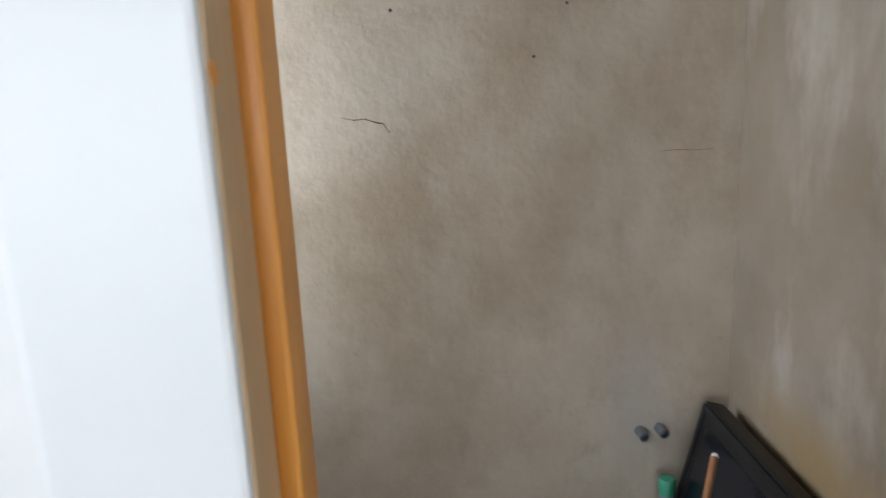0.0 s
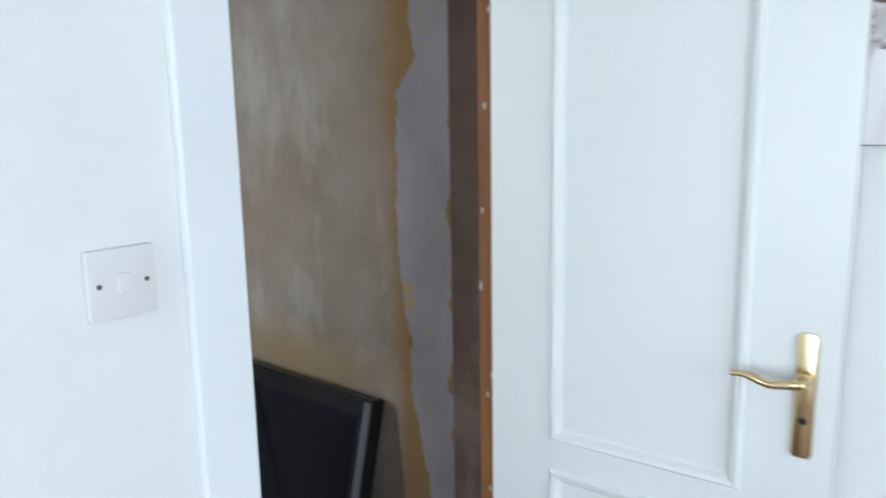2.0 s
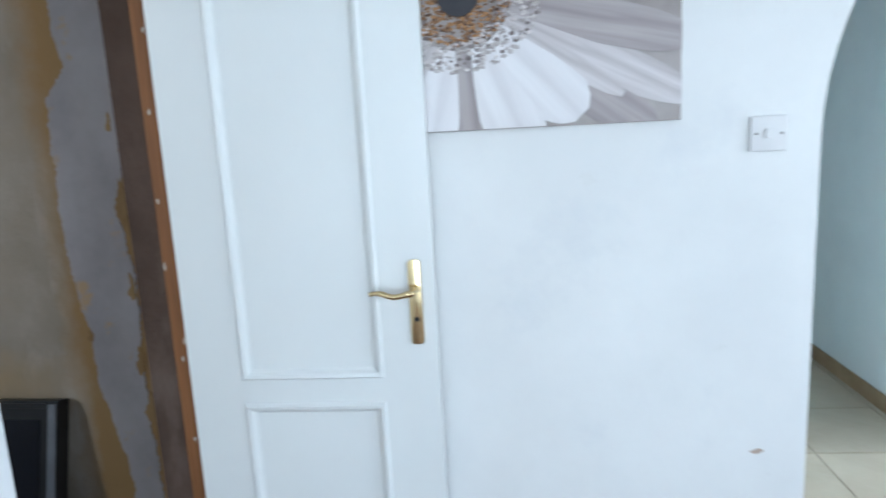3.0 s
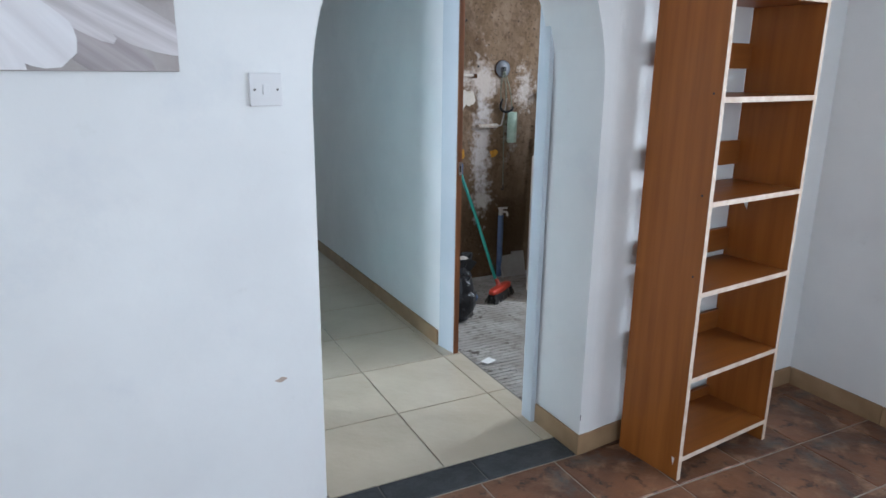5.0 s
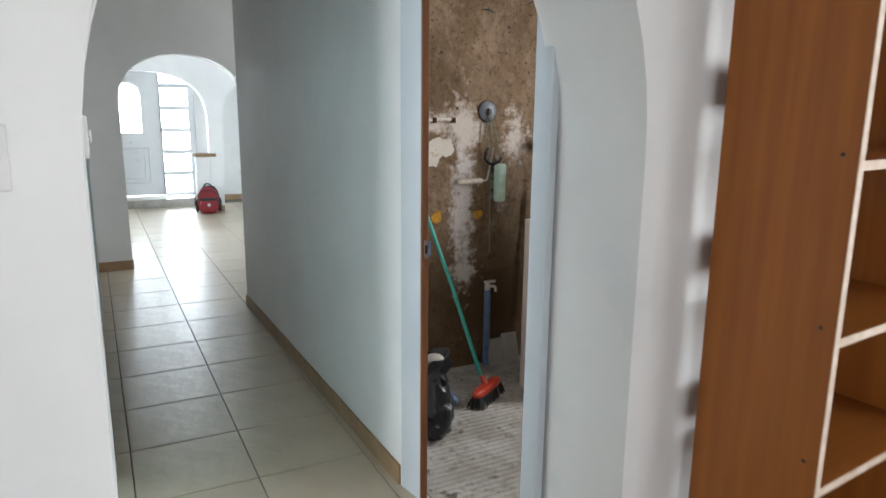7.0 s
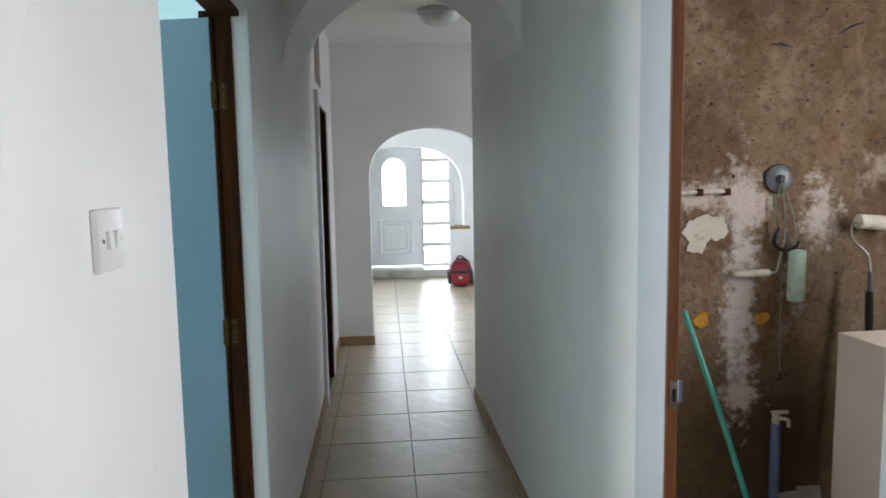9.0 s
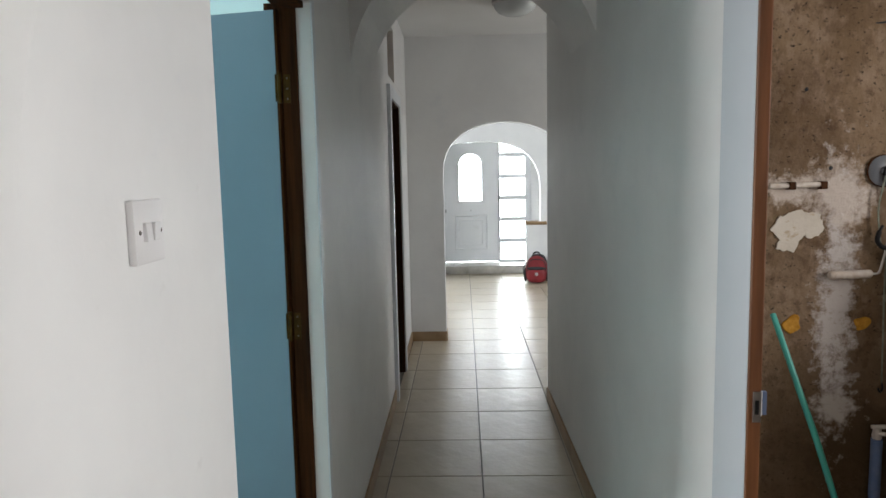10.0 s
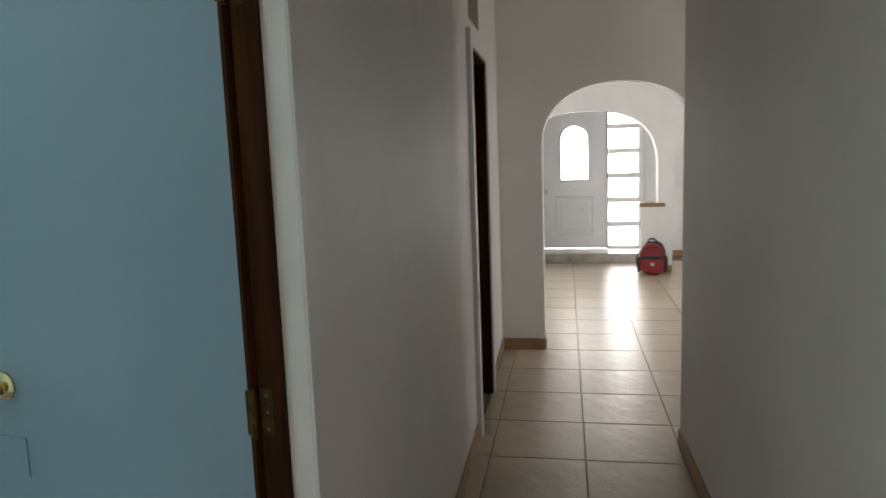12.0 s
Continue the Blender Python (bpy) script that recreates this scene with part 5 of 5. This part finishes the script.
part("ring", slab([(x * 0.96, 0.008 + z * 0.96) for x, z in outline], "y", -0.034, -0.016, 0.006), CREAM, seat, "", True)

for x, w, h, t in ((1.56, 0.11, 0.15, 8), (1.655, 0.10, 0.17, -4)):
    c = thing("grey_board", (x, 2.49, -0.035), "grey offcut of board leaning on the bathroom wall", "board", t, "board offcuts")
    part("board", bend(box((-w / 2, 0, 0), (w / 2, 0.012, h), 0.002), lambda a, b, z: (a, b + 0.28 * z, z)), CARDBOARD, c)
paper = thing("paper_scrap", (0.66, 1.25, -0.0345), "small white paper scrap on the dusty floor", "paper", 20)
part("sheet", bend(box((-0.035, -0.025, 0), (0.035, 0.025, 0.0015)), lambda a, b, z: (a, b, z + 0.006 * abs(math.sin(a * 50)) + 0.004)), PAPER, paper)
brush2 = thing("kitchen_sponge", (0.568, 1.41, 0.0), "white and blue sponge stuck behind the door jamb", "sponge")
part("body", box((-0.014, -0.006, 0.94), (-0.007, 0.004, 0.995), 0.002), PLASTIC, brush2)
part("band", box((-0.007, -0.006, 0.942), (0.002, 0.004, 0.993), 0.001), BLUEPIPE, brush2, "blue scouring side")
rnd = random.Random(6)
bm = bmesh.new()
for i in range(140):
    x, y = rnd.uniform(0.66, 2.3), rnd.uniform(0.7, 2.5)
    s = rnd.uniform(0.003, 0.011)
    m = pose(x, y, -0.035 + s * 0.3, rnd.uniform(0, 90), rnd.uniform(0, 90), rnd.uniform(0, 90)) @ Matrix.Diagonal((s, s * 0.8, s * 0.5, 1))
    bmesh.ops.create_icosphere(bm, subdivisions=1, radius=1.0, matrix=m)
tagged(part("rubble", bm, SCREED), "small crumbs of plaster scattered on the floor", "rubble", kind="stuff")
bm = bmesh.new()
for i in range(46):
    y = 0.75 + i * 0.034
    box_into(bm, (0.62, y, -0.0352), (1.75, y + 0.012, -0.0322))
bath_floor = bpy.data.objects["bath_floor"]
tagged(part("combed_ridges", bend(bm, lambda x, y, z: (x + 0.25 * (y - 1.6), y + 0.012 * math.sin(x * 9), z)), SCREED, bath_floor), kind="stuff")
